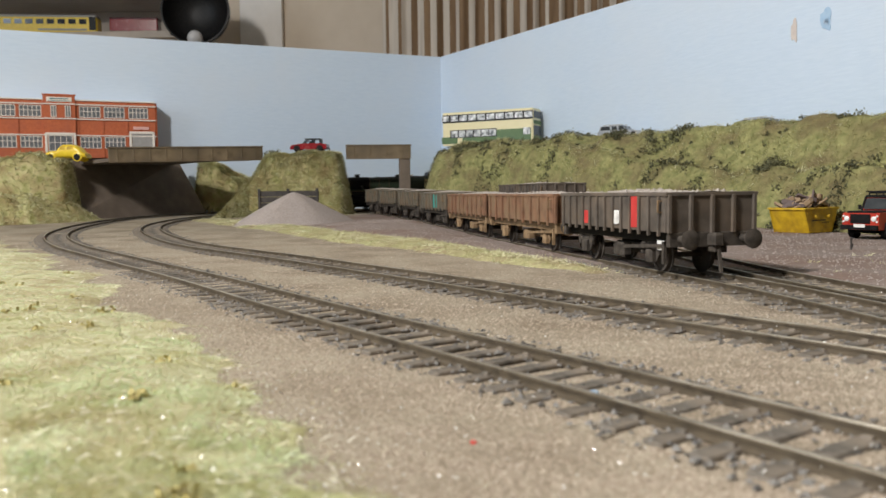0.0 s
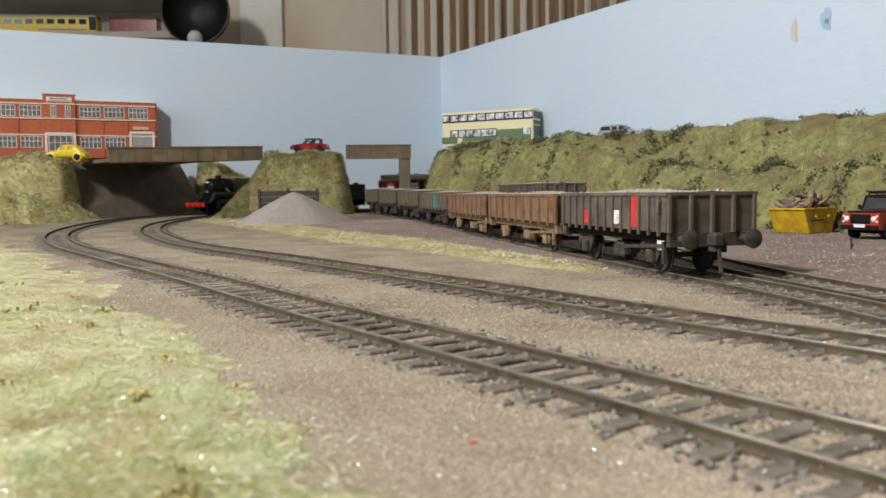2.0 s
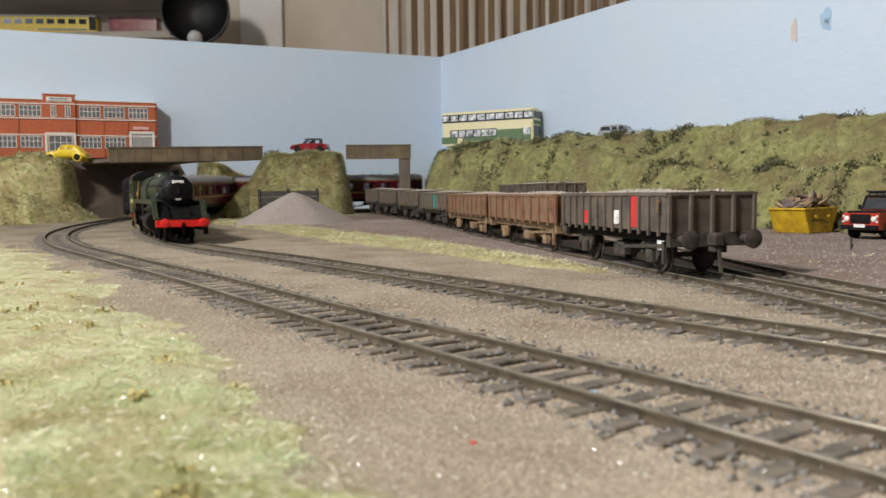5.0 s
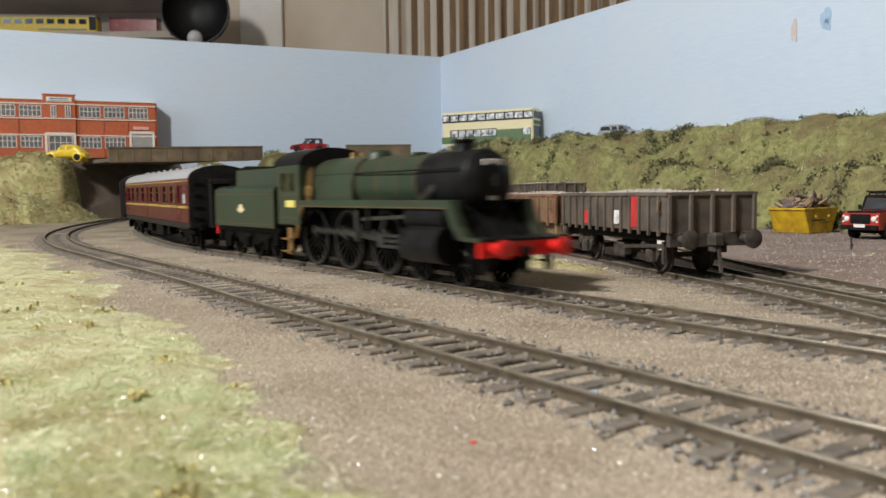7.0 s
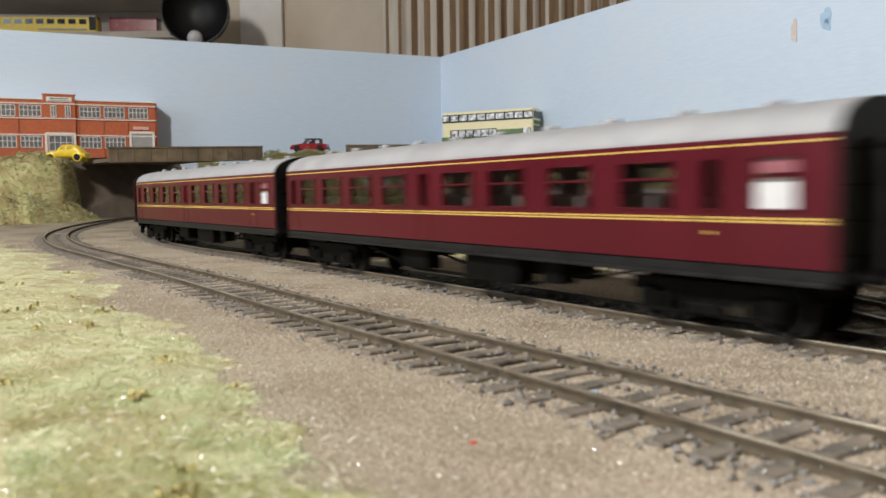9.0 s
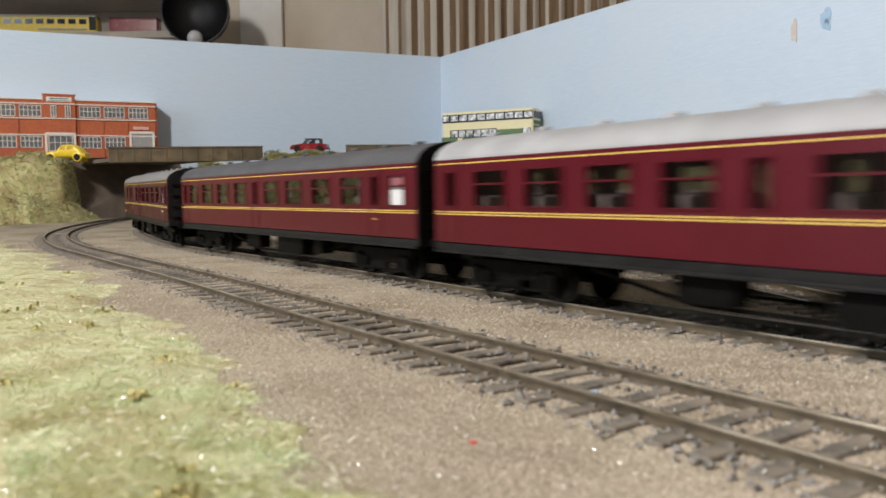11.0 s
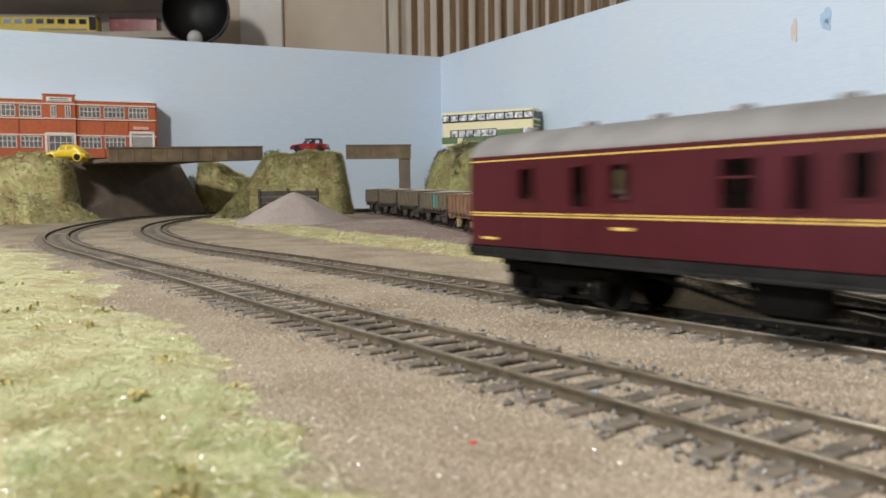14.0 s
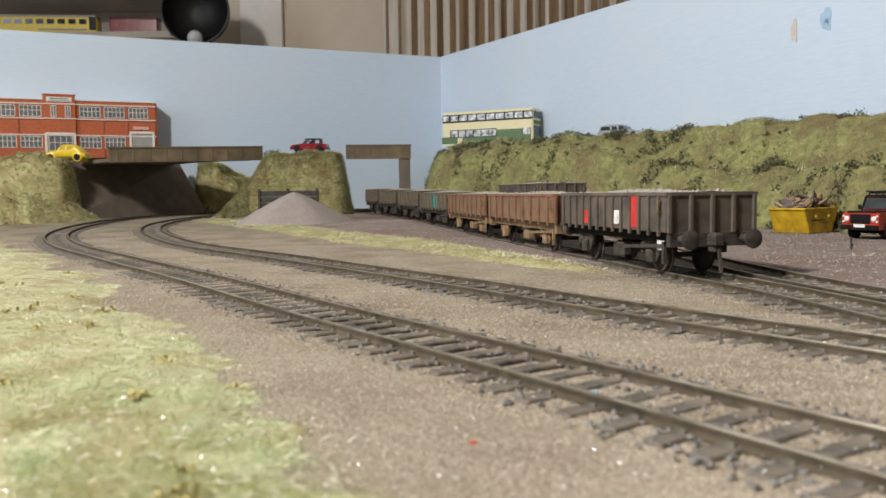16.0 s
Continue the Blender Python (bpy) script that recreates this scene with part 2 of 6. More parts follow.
# ---- mesh helpers, all in millimetres ----
class Mesh:
    """Collects vertices and faces in millimetres."""

    def __init__(self):
        self.v, self.f = [], []

    def add(self, verts, faces):
        k = len(self.v)
        self.v.extend(verts)
        self.f.extend([[i + k for i in f] for f in faces])
        return self

    def box(self, x, y, z, sx, sy, sz, c=0.0, rz=0.0, ry=0.0):
        """A box about x, y, z with chamfer c on its upright and top edges."""
        hx, hy, hz = sx / 2, sy / 2, sz / 2
        c = min(c, hx * 0.8, hy * 0.8, hz * 0.8)
        if c <= 0:
            vs = [(a * hx, b * hy, d * hz) for d in (-1, 1) for a, b in ((-1, -1), (1, -1), (1, 1), (-1, 1))]
            fs = [(3, 2, 1, 0), (4, 5, 6, 7), (0, 1, 5, 4), (1, 2, 6, 5), (2, 3, 7, 6), (3, 0, 4, 7)]
        else:
            def ring(ax, ay, zz):
                return [(-ax + c, -ay, zz), (ax - c, -ay, zz), (ax, -ay + c, zz), (ax, ay - c, zz), (ax - c, ay, zz), (-ax + c, ay, zz), (-ax, ay - c, zz), (-ax, -ay + c, zz)]
            vs = ring(hx, hy, -hz) + ring(hx, hy, hz - c) + ring(hx - c * 0.7, hy - c * 0.7, hz)
            fs = [tuple(reversed(range(8))), tuple(range(16, 24))]
            for r in (0, 8):
                fs += [(r + i, r + (i + 1) % 8, r + 8 + (i + 1) % 8, r + 8 + i) for i in range(8)]
        if rz or ry:
            m = Euler((0, radians(ry), radians(rz))).to_matrix()
            vs = [tuple(m @ Vector(p)) for p in vs]
        return self.add([(p[0] + x, p[1] + y, p[2] + z) for p in vs], fs)

    def bar(self, a, b, w, h):
        """A square bar from a to b."""
        a, b = Vector(a), Vector(b)
        d = (b - a).normalized()
        up = Vector((0, 0, 1)) if abs(d.z) < 0.9 else Vector((1, 0, 0))
        s = d.cross(up).normalized() * (w / 2)
        u = s.cross(d).normalized() * (h / 2)
        vs = [tuple(p + q) for p in (a, b) for q in (-s - u, s - u, s + u, -s + u)]
        return self.add(vs, [(3, 2, 1, 0), (4, 5, 6, 7), (0, 1, 5, 4), (1, 2, 6, 5), (2, 3, 7, 6), (3, 0, 4, 7)])

    def lathe(self, prof, n=24, axis="z", at=(0, 0, 0), caps=True):
        """Turn the profile (radius, height) about an axis; without caps the profile closes on itself."""
        prof = list(prof) if caps else list(prof) + [prof[0]]
        vs, fs = [], []
        for r, h in prof:
            for i in range(n):
                a = 2 * math.pi * i / n
                p = (r * math.cos(a), r * math.sin(a), h)
                if axis == "x":
                    p = (h, p[0], p[1])
                elif axis == "y":
                    p = (p[0], h, p[1])
                vs.append((p[0] + at[0], p[1] + at[1], p[2] + at[2]))
        for j in range(len(prof) - 1):
            fs += [(j * n + i, j * n + (i + 1) % n, (j + 1) * n + (i + 1) % n, (j + 1) * n + i) for i in range(n)]
        if caps:
            fs += [tuple(reversed(range(n))), tuple(range((len(prof) - 1) * n, len(prof) * n))]
        return self.add(vs, fs)

    def prism(self, outline, lo, hi, axis="y"):
        """Push a flat outline along an axis from lo to hi. Outline in (x, z) for y, (y, z) for x, (x, y) for z."""
        n = len(outline)

        def put(p, t):
            return {"y": (p[0], t, p[1]), "x": (t, p[0], p[1]), "z": (p[0], p[1], t)}[axis]
        vs = [put(p, lo) for p in outline] + [put(p, hi) for p in outline]
        fs = [tuple(range(n)), tuple(reversed(range(n, 2 * n)))]
        fs += [((i + 1) % n, i, n + i, n + (i + 1) % n) for i in range(n)]
        return self.add(vs, fs)

    def sweep(self, prof, pts, closed_prof=True):
        """Carry a cross-section (sideways, up) along plan points (x, y, z)."""
        n, k = len(prof), len(pts)
        vs, fs = [], []
        for i, p in enumerate(pts):
            a, b = pts[max(i - 1, 0)], pts[min(i + 1, k - 1)]
            d = math.hypot(b[0] - a[0], b[1] - a[1]) or 1.0
            nx, ny = -(b[1] - a[1]) / d, (b[0] - a[0]) / d
            vs += [(p[0] + nx * s, p[1] + ny * s, p[2] + u) for s, u in prof]
        for i in range(k - 1):
            fs += [(i * n + j, i * n + (j + 1) % n, (i + 1) * n + (j + 1) % n, (i + 1) * n + j) for j in range(n if closed_prof else n - 1)]
        if closed_prof:
            fs += [tuple(reversed(range(n))), tuple(range((k - 1) * n, k * n))]
        return self.add(vs, fs)

    def data(self, name, material, smooth=False):
        me = bpy.data.meshes.new(name)
        me.from_pydata((np.array(self.v, dtype=float) * MM).tolist(), [], self.f)
        if len(self.f) < 30000:
            bm = bmesh.new()
            bm.from_mesh(me)
            bmesh.ops.recalc_face_normals(bm, faces=bm.faces)
            bm.to_mesh(me)
            bm.free()
        me.materials.append(material)
        if smooth:
            me.shade_smooth()
            me.set_sharp_from_angle(angle=radians(40))
        return me


def part(name, mesh, material, parent=None, label="", smooth=False, at=None):
    """One mesh object under a thing or a part, or a thing of its own."""
    ob = new(name, mesh.data(name, material, smooth) if isinstance(mesh, Mesh) else mesh)
    if parent:
        ob.parent = parent
    if at:
        ob.location = [c * MM for c in at]
    return tagged(ob, label)


def thing(name, label, category, m=None, group="", kind=""):
    ob = new(name)
    ob.empty_display_size = 0.01
    if m is not None:
        ob.matrix_world = m
    return tagged(ob, label, category, group, kind)


def P(x, y, z, rz=0.0, rx=0.0, ry=0.0):
    return pose(x * MM, y * MM, z * MM, rx, ry, rz)


def rise(y):
    """Height of the baseboard's surface, which climbs a little towards the back."""
    t = min(max((y - 511) / 677.0, 0.0), 1.0)
    return 9.0 * (3 * t * t - 2 * t ** 3)


def rise_np(y):
    t = np.clip((y - 511) / 677.0, 0, 1)
    return 9.0 * (3 * t * t - 2 * t ** 3)


def spline(pts, step=4.0):
    """Smooth plan curve through points, evenly spaced."""
    p = [np.array(q, float) for q in pts]
    p = [2 * p[0] - p[1]] + p + [2 * p[-1] - p[-2]]
    out = []
    for i in range(1, len(p) - 2):
        n = max(2, int(np.linalg.norm(p[i + 1] - p[i]) / 1.0))
        for t in np.arange(n) / n:
            a, b, c, d = p[i - 1], p[i], p[i + 1], p[i + 2]
            out.append(0.5 * (2 * b + (c - a) * t + (2 * a - 5 * b + 4 * c - d) * t * t + (3 * b - a - 3 * c + d) * t ** 3))
    out.append(p[-2])
    out = np.array(out)
    for _ in range(3):
        k = 25
        ext = np.vstack([2 * out[0] - out[k:0:-1], out, 2 * out[-1] - out[-2:-k - 2:-1]])
        out = np.stack([np.convolve(ext[:, i], np.ones(2 * k + 1) / (2 * k + 1), "valid") for i in (0, 1)], 1)
    s = np.concatenate([[0], np.cumsum(np.linalg.norm(np.diff(out, axis=0), axis=1))])
    q = np.arange(0, s[-1], step)
    return np.stack([np.interp(q, s, out[:, 0]), np.interp(q, s, out[:, 1])], 1)


# plan of the tracks, from the back of the layout to the front
LINE_TRAIN = [(1500, 1140), (700, 1128.1), (300, 1116.2), (40, 1099.6), (-75, 1085.4), (-175, 1060.4), (-240, 1026), (-278, 973.8), (-294, 902.5), (-291, 819.4), (-275, 745.8), (-250, 679.2), (-215, 605.6), (-168, 517.8), (-125, 456), (-80, 396.6), (-46, 346.8), (-19, 307.6), (2, 279.1), (22, 247), (36, 225.6), (48, 206.6), (59, 191.2), (68, 178.1), (76, 167.4), (84, 156.8), (100, 134.2), (130, 89.1), (190, -5.9), (400, -344.4), (1100, -1472.5)]
LINE_NEAR = [(300, 1193.4), (60, 1185.1), (-90, 1169.7), (-205, 1142.4), (-292, 1098.4), (-345, 1033.1), (-370, 950), (-370, 866.9), (-359, 783.8), (-338, 703), (-310, 632.9), (-280, 574.8), (-231, 492.8), (-189, 434.6), (-147, 374.1), (-97, 305.2), (-62, 252.9), (-37, 214.9), (-18, 188.8), (6, 155.6), (17, 140.1), (32, 118.8), (53, 87.9), (80, 47.5), (140, -41.6), (500, -570)]
LINE_SIDING = [(-86, 1022), (-60, 931), (-34, 851), (-8, 764), (19, 649), (45, 514), (72.6, 379), (94, 282), (102, 247), (108, 208), (112, 172), (116, 130), (124, 60), (140, -70)]
LINE_YARD = [(21.9, 897.2), (60.2, 780.2), (91.9, 656.3), (107.3, 535.1), (114.7, 433.5), (116.5, 364.1), (118.7, 298.7), (124, 243.5), (135, 190), (150, 130.6), (180, 35.6), (220, -71.2)]
TRAIN = spline(LINE_TRAIN, 2.0)
NEAR = spline(LINE_NEAR, 2.0)
SIDING = spline(LINE_SIDING, 2.0)
YARDL = spline(LINE_YARD, 2.0)


# ---- large structure ----
def near_line(x, y, line, r):
    d = np.full(x.shape, 1e9)
    for q in line[::6]:
        d = np.minimum(d, (x - q[0]) ** 2 + (y - q[1]) ** 2)
    return np.sqrt(d) < r


def inside(poly, x, y):
    """Signed distance of plan points to a polygon, positive inside."""
    x, y = np.asarray(x, float), np.asarray(y, float)
    d = np.full(x.shape, 1e18)
    odd = np.zeros(x.shape, bool)
    n = len(poly)
    for i in range(n):
        (ax, ay), (bx, by) = poly[i], poly[(i + 1) % n]
        ex, ey = bx - ax, by - ay
        t = np.clip(((x - ax) * ex + (y - ay) * ey) / (ex * ex + ey * ey), 0, 1)
        d = np.minimum(d, (x - ax - t * ex) ** 2 + (y - ay - t * ey) ** 2)
        hit = ((ay > y) != (by > y)) & (x < (bx - ax) * (y - ay) / ((by - ay) if by != ay else 1e-9) + ax)
        odd ^= hit
    return np.where(odd, np.sqrt(d), -np.sqrt(d))


def bumps(x, y, feat, seed=0.0):
    """Smooth uneven field in -1..1."""
    a = np.sin(x / feat + 1.7 * np.sin(y / feat * 0.8 + seed)) * np.cos(y / feat * 1.1 + seed * 2.1 + np.sin(x / feat * 0.6))
    b = np.sin(x / feat * 2.3 + seed + y / feat * 1.9) * np.cos(y / feat * 2.7 - x / feat * 0.9 + seed)
    return 0.6 * a + 0.4 * b


def sheet(name, material, xs, ys, zfun, keep=None, smooth=True):
    X, Y = np.meshgrid(xs, ys)
    Z = zfun(X, Y)
    ok = np.ones(X.shape, bool) if keep is None else keep(X, Y)
    idx = -np.ones(X.shape, int)
    idx[ok] = np.arange(ok.sum())
    m = Mesh()
    m.v = np.stack([X[ok], Y[ok], Z[ok]], 1).tolist()
    q = np.stack([idx[:-1, :-1], idx[:-1, 1:], idx[1:, 1:], idx[1:, :-1]], -1).reshape(-1, 4)
    m.f = q[(q >= 0).all(1)].tolist()
    return part(name, m.data(name, material, False), None, smooth=False) if not smooth else _smooth(part(name, m.data(name, material), None))


def _smooth(ob):
    ob.data.shade_smooth()
    return ob


def ground_z(X, Y):
    z = rise_np(Y) + 0.5 * bumps(X, Y, 30) + 0.25 * bumps(X, Y, 9, 2.0)
    return z + 1.8


near_x = np.concatenate([np.arange(-900, -420, 40), np.arange(-420, 300, 5.0), np.arange(300, 1800, 60)])
near_y = np.concatenate([np.arange(-1500, 30, 60), np.arange(30, 840, 5.0), np.arange(840, 1340, 20)])
tagged(sheet("ground", SAND, near_x, near_y, ground_z), "sandy brown ballast-covered model railway baseboard", "ground", kind="structure")

# baseboard and room shell
m = Mesh()
m.box(450, -100, -14, 2700, 2900, 20, 1)
tagged(part("baseboard", m, BOARDWOOD), "plywood baseboard under the layout", "baseboard", kind="structure")
for nm, c, s, mt in (("floor", (100, -100, -910), (4400, 4600, 20), CARPET), ("ceiling", (100, -100, 1560), (4400, 4600, 20), CEILP),
                     ("wall_north", (100, 1900, 325), (4400, 40, 2490), PLASTER), ("wall_east", (2120, -100, 325), (40, 3960, 2490), PLASTER),
                     ("wall_west", (-1920, -100, 325), (40, 3960, 2490), PLASTER), ("wall_south", (100, -2100, 325), (4400, 40, 2490), PLASTER)):
    m = Mesh()
    m.box(*c, *s)
    tagged(part(nm, m, mt), "plain painted room surface behind the layout", nm.split("_")[0], kind="structure")

# pale blue backscene boards, with the hole where the lines leave the scene
BTOP = 255.2
CORNER = (0.0, 1307)
LEFTDIR = Vector((-525, -231.562, 0)).normalized()
RIGHTDIR = Vector((200, -332.5, 0)).normalized()


def board(name, a, d, spans, label):
    """Boards 6 mm thick behind the line from a along d; spans of (from, to, bottom)."""
    m = Mesh()
    nrm = Vector((-d.y, d.x, 0))
    if nrm.y < 0:
        nrm = -nrm
    for s0, s1, zb in spans:
        q = [Vector((*a, 0)) + d * s for s in (s0, s1)]
        vs = [tuple(p + nrm * t + Vector((0, 0, z))) for z in (zb, BTOP) for p, t in ((q[0], 0), (q[1], 0), (q[1], 6), (q[0], 6))]
        m.add(vs, [(3, 2, 1, 0), (4, 5, 6, 7), (0, 1, 5, 4), (1, 2, 6, 5), (2, 3, 7, 6), (3, 0, 4, 7)])
    return tagged(part(name, m, SKYBOARD), label, "backscene", kind="structure")


board("backscene_left", CORNER, LEFTDIR, [(0, 1250, -5)], "pale sky-blue painted backscene board")
board("backscene_right", CORNER, RIGHTDIR, [(0, 40, -5), (40, 330, 78), (330, 1400, -5)], "pale sky-blue painted backscene board with chipped paint")


def on_right(s, z, off=1.0):
    n = Vector((-RIGHTDIR.y, RIGHTDIR.x, 0))
    if n.y > 0:
        n = -n
    p = Vector((*CORNER, z)) + RIGHTDIR * s + n * off
    return p


def smudge(name, label, s, z, w, h, mt):
    m = Mesh()
    n = 18
    ring = []
    for i in range(n):
        a = 2 * math.pi * i / n
        k = 1 + 0.18 * math.sin(3 * a + s) + 0.1 * math.sin(5 * a)
        ring.append((math.copysign(abs(math.cos(a)) ** 0.7, math.cos(a)) * w / 2 * k, math.copysign(abs(math.sin(a)) ** 0.7, math.sin(a)) * h / 2 * k))
    a, b = on_right(s, z, 0.3), on_right(s, z, 0.9)
    vs = [tuple(p + RIGHTDIR * u + Vector((0, 0, v))) for p in (a, b) for u, v in ring]
    m.add(vs, [tuple(range(n)), tuple(reversed(range(n, 2 * n)))] + [((i + 1) % n, i, n + i, n + (i + 1) % n) for i in range(n)])
    tagged(part(name, m, mt), label, "paint mark")


smudge("paint_chip", "bare patch where blue paint has chipped off", 645, 181.6, 6, 20, BAREW)
smudge("paint_smudge", "darker blue paint smudge on the backscene", 677, 186.4, 10, 19, BLUEP)
smudge("paint_smudge", "small darker blue paint speck on the backscene", 677.5, 184, 5, 5, SKYBOARD)


# ---- tracks ----
def rail_points(line, side):
    d = np.gradient(line, axis=0)
    d /= np.linalg.norm(d, axis=1)[:, None]
    p = line + np.stack([-d[:, 1], d[:, 0]], 1) * side
    return p


RAILPROF = [(-0.8, 1.6), (0.8, 1.6), (0.8, 2.2), (0.26, 2.5), (0.26, 3.1), (0.48, 3.3), (0.48, 3.85), (-0.48, 3.85), (-0.48, 3.3), (-0.26, 3.1), (-0.26, 2.5), (-0.8, 2.2)]
HEADPROF = [(-0.46, 3.8), (0.46, 3.8), (0.34, 4.0), (-0.34, 4.0)]


def sleeper_mesh():
    m = Mesh()
    m.box(0, 0, 1.5, 3.4, 31.0, 1.8, 0.35)
    for s in (-8.25, 8.25):
        for k in (-1.1, 1.1):
            m.box(0, s + k, 2.6, 1.6, 0.8, 0.5, 0.15)
    return m.data("sleeper", SLEEPER)


SLEEP = sleeper_mesh()


def build_track(name, line, label, lo, hi, pitch=8.3):
    tr = thing(name, label, "railway track", kind="structure")
    step = np.linalg.norm(line[1] - line[0])
    for side in (-8.25, 8.25):
        p = rail_points(line, side)[::3]
        pts = [(a, b, rise(b)) for a, b in p]
        r = part("rail", Mesh().sweep(RAILPROF, pts), RAILSIDE, tr)
        part("rail_head", Mesh().sweep(HEADPROF, pts), RAILTOP, r, "worn shiny rail head")
    rnd = random.Random(5)
    rest = Mesh()
    count = 0
    n = int(len(line) * step / pitch)
    for i in range(n):
        k = int(i * pitch / step)
        if k >= len(line) - 1:
            break
        x, y = line[k]
        d = line[k + 1] - line[k]
        if lo < y < hi and count < 300:
            ob = new("sleeper", SLEEP)
            ob.parent = tr
            ob.matrix_local = P(x, y, rise(y) + rnd.uniform(-0.12, 0.05), math.degrees(math.atan2(d[1], d[0])) + rnd.uniform(-2.5, 2.5))
            count += 1
        else:
            rest.box(x, y, rise(y) + 1.5, 3.4, 31, 1.8, 0, math.degrees(math.atan2(d[1], d[0])))
    if rest.v:
        tagged(part("far_sleepers", rest, SLEEPER, tr), kind="stuff")
    return tr


build_track("main_track", TRAIN, "weathered railway track curving through the scene", 40, 830)
build_track("loop_track", NEAR, "weathered railway track closest to the grass", 20, 830)
build_track("siding_track", SIDING, "dusty siding track under the mineral wagons", 40, 830)
build_track("yard_track", YARDL, "dark yard track beside the siding", 40, 830)


# ---- loose ground cover ----
def scatter(name, label, category, material, pts, size, kind="grain", seed=1, parent=None, tilt=0.5, wide=0.05):
    """Many tiny chips, blades or leaf flakes, as one object."""
    r = np.random.RandomState(seed)
    n = len(pts)
    pts = np.asarray(pts, float)
    s = size * r.uniform(0.5, 1.3, n)
    if kind == "grain":
        base = np.array([(1, 0, 0), (-1, 0, 0), (0, 1, 0), (0, -1, 0), (0, 0, 1), (0, 0, -0.6)], float)
        faces = np.array([(0, 2, 4), (2, 1, 4), (1, 3, 4), (3, 0, 4)])
        jit = r.uniform(0.55, 1.25, (n, 6, 1))
        a = r.uniform(0, 6.28, n)
        v = base[None] * jit
        c, q = np.cos(a)[:, None], np.sin(a)[:, None]
        v = np.stack([v[..., 0] * c - v[..., 1] * q, v[..., 0] * q + v[..., 1] * c, v[..., 2] * 0.8], -1) * s[:, None, None] + pts[:, None]
    elif kind == "blade":
        a = r.uniform(0, 6.28, n)
        up = np.clip(r.normal(tilt, 0.25, n), 0.04, 1.0)
        out = np.sqrt(np.clip(1 - up ** 2, 0, 1))
        d = np.stack([np.cos(a) * out, np.sin(a) * out, up], 1) * s[:, None]
        w = np.stack([-np.sin(a), np.cos(a), np.zeros(n)], 1) * (size * wide)
        v = np.stack([pts - w, pts + w, pts + d * 0.55 + w * 0.8 + np.array([0, 0, 0.06]) * s[:, None], pts + d], 1)
        faces = np.array([(0, 1, 2), (0, 2, 3)])
    else:
        u = r.normal(size=(n, 3))
        u /= np.linalg.norm(u, axis=1)[:, None]
        w = np.cross(u, r.normal(size=(n, 3)))
        w /= np.linalg.norm(w, axis=1)[:, None]
        v = np.stack([pts - u * s[:, None] * 0.6, pts + w * s[:, None] * 0.45, pts + u * s[:, None] * 0.6, pts - w * s[:, None] * 0.45], 1)
        v[:, 1] += np.array([0, 0, 1]) * s[:, None] * 0.3
        faces = np.array([(0, 1, 2), (0, 2, 3)])
    k = v.shape[1]
    f = (faces[None] + (np.arange(n) * k)[:, None, None]).reshape(-1, 3)
    me = bpy.data.meshes.new(name)
    me.from_pydata((v.reshape(-1, 3) * MM).tolist(), [], f.tolist())
    me.materials.append(material)
    ob = new(name, me)
    if parent:
        ob.parent = parent
    return tagged(ob, label, category if not parent else "", kind="stuff")


GRASS = [(-985.5, 728.2), (-569.4, 767.2), (-394.2, 676.2), (-289.7, 535.1), (-179.7, 380.4), (-128.7, 292.4), (-88, 220.9), (-50, 165.1), (-30, 138.9), (-15, 112.8), (0, 78.4), (10, 47.5), (10, -237.5), (-900, -237.5)]
rs = np.random.RandomState(11)


def grass_z(X, Y):
    d = inside(GRASS, X, Y) + 12 * bumps(X, Y, 26, 1.0) + 8 * bumps(X, Y, 9, 3.0) - 4
    return ground_z(X, Y) + np.clip(d * 0.12, -1.5, 1.6) + 0.6 * bumps(X, Y, 8, 4.0) * (d > 0)


tagged(sheet("grass_mat", GRASSMAT, np.concatenate([np.arange(-900, -300, 20), np.arange(-300, 20, 3.0)]), np.concatenate([np.arange(-200, 40, 20), np.arange(40, 600, 4.0)]), grass_z, lambda X, Y: inside(GRASS, X, Y) > -14), "matted pale green scenic grass", "grass", kind="structure")


def sample_view(n, seed, spread=0.95, lo=55, hi=740, power=2.0):
    """Plan points, denser towards the front."""
    r = np.random.RandomState(seed)
    y = lo + (hi - lo) * r.uniform(0, 1, n) ** power
    x = y * r.uniform(-0.6, 0.62, n) * spread
    return x, y


x, y = sample_view(1000000, 3)
d = inside(GRASS, x, y) + 11 * bumps(x, y, 14, 1.0) + 6 * bumps(x, y, 5, 2.0)
ok = (d > rs.uniform(-26, 20, len(x))) & (bumps(x, y, 11, 7.0) + 0.5 * bumps(x, y, 4, 3.0) > rs.uniform(-1.5, 0.45, len(x)))
x, y = x[ok], y[ok]
scatter("grass", "short matted straw and green static grass fibres", "grass", BLADE, np.stack([x, y, grass_z(x, y) - 0.2], 1), 1.05, "blade", 4, tilt=0.6, wide=0.028)
x, y = sample_view(160000, 41)
ok = (inside(GRASS, x, y) > rs.uniform(-20, 14, len(x))) & (bumps(x, y, 8, 9.0) + 0.5 * bumps(x, y, 3, 5.0) > rs.uniform(0.25, 0.9, len(x)))
x, y = x[ok], y[ok]
scatter("olive_grass", "olive-brown patches of worn grass fibres", "grass", OLIVE, np.stack([x, y, grass_z(x, y) + 0.1], 1), 1.1, "blade", 42, tilt=0.6, wide=0.035)
x, y = sample_view(9000, 33)
ok = inside(GRASS, x, y) + 11 * bumps(x, y, 14, 1.0) > rs.uniform(-22, 10, len(x))
x, y = x[ok], y[ok]
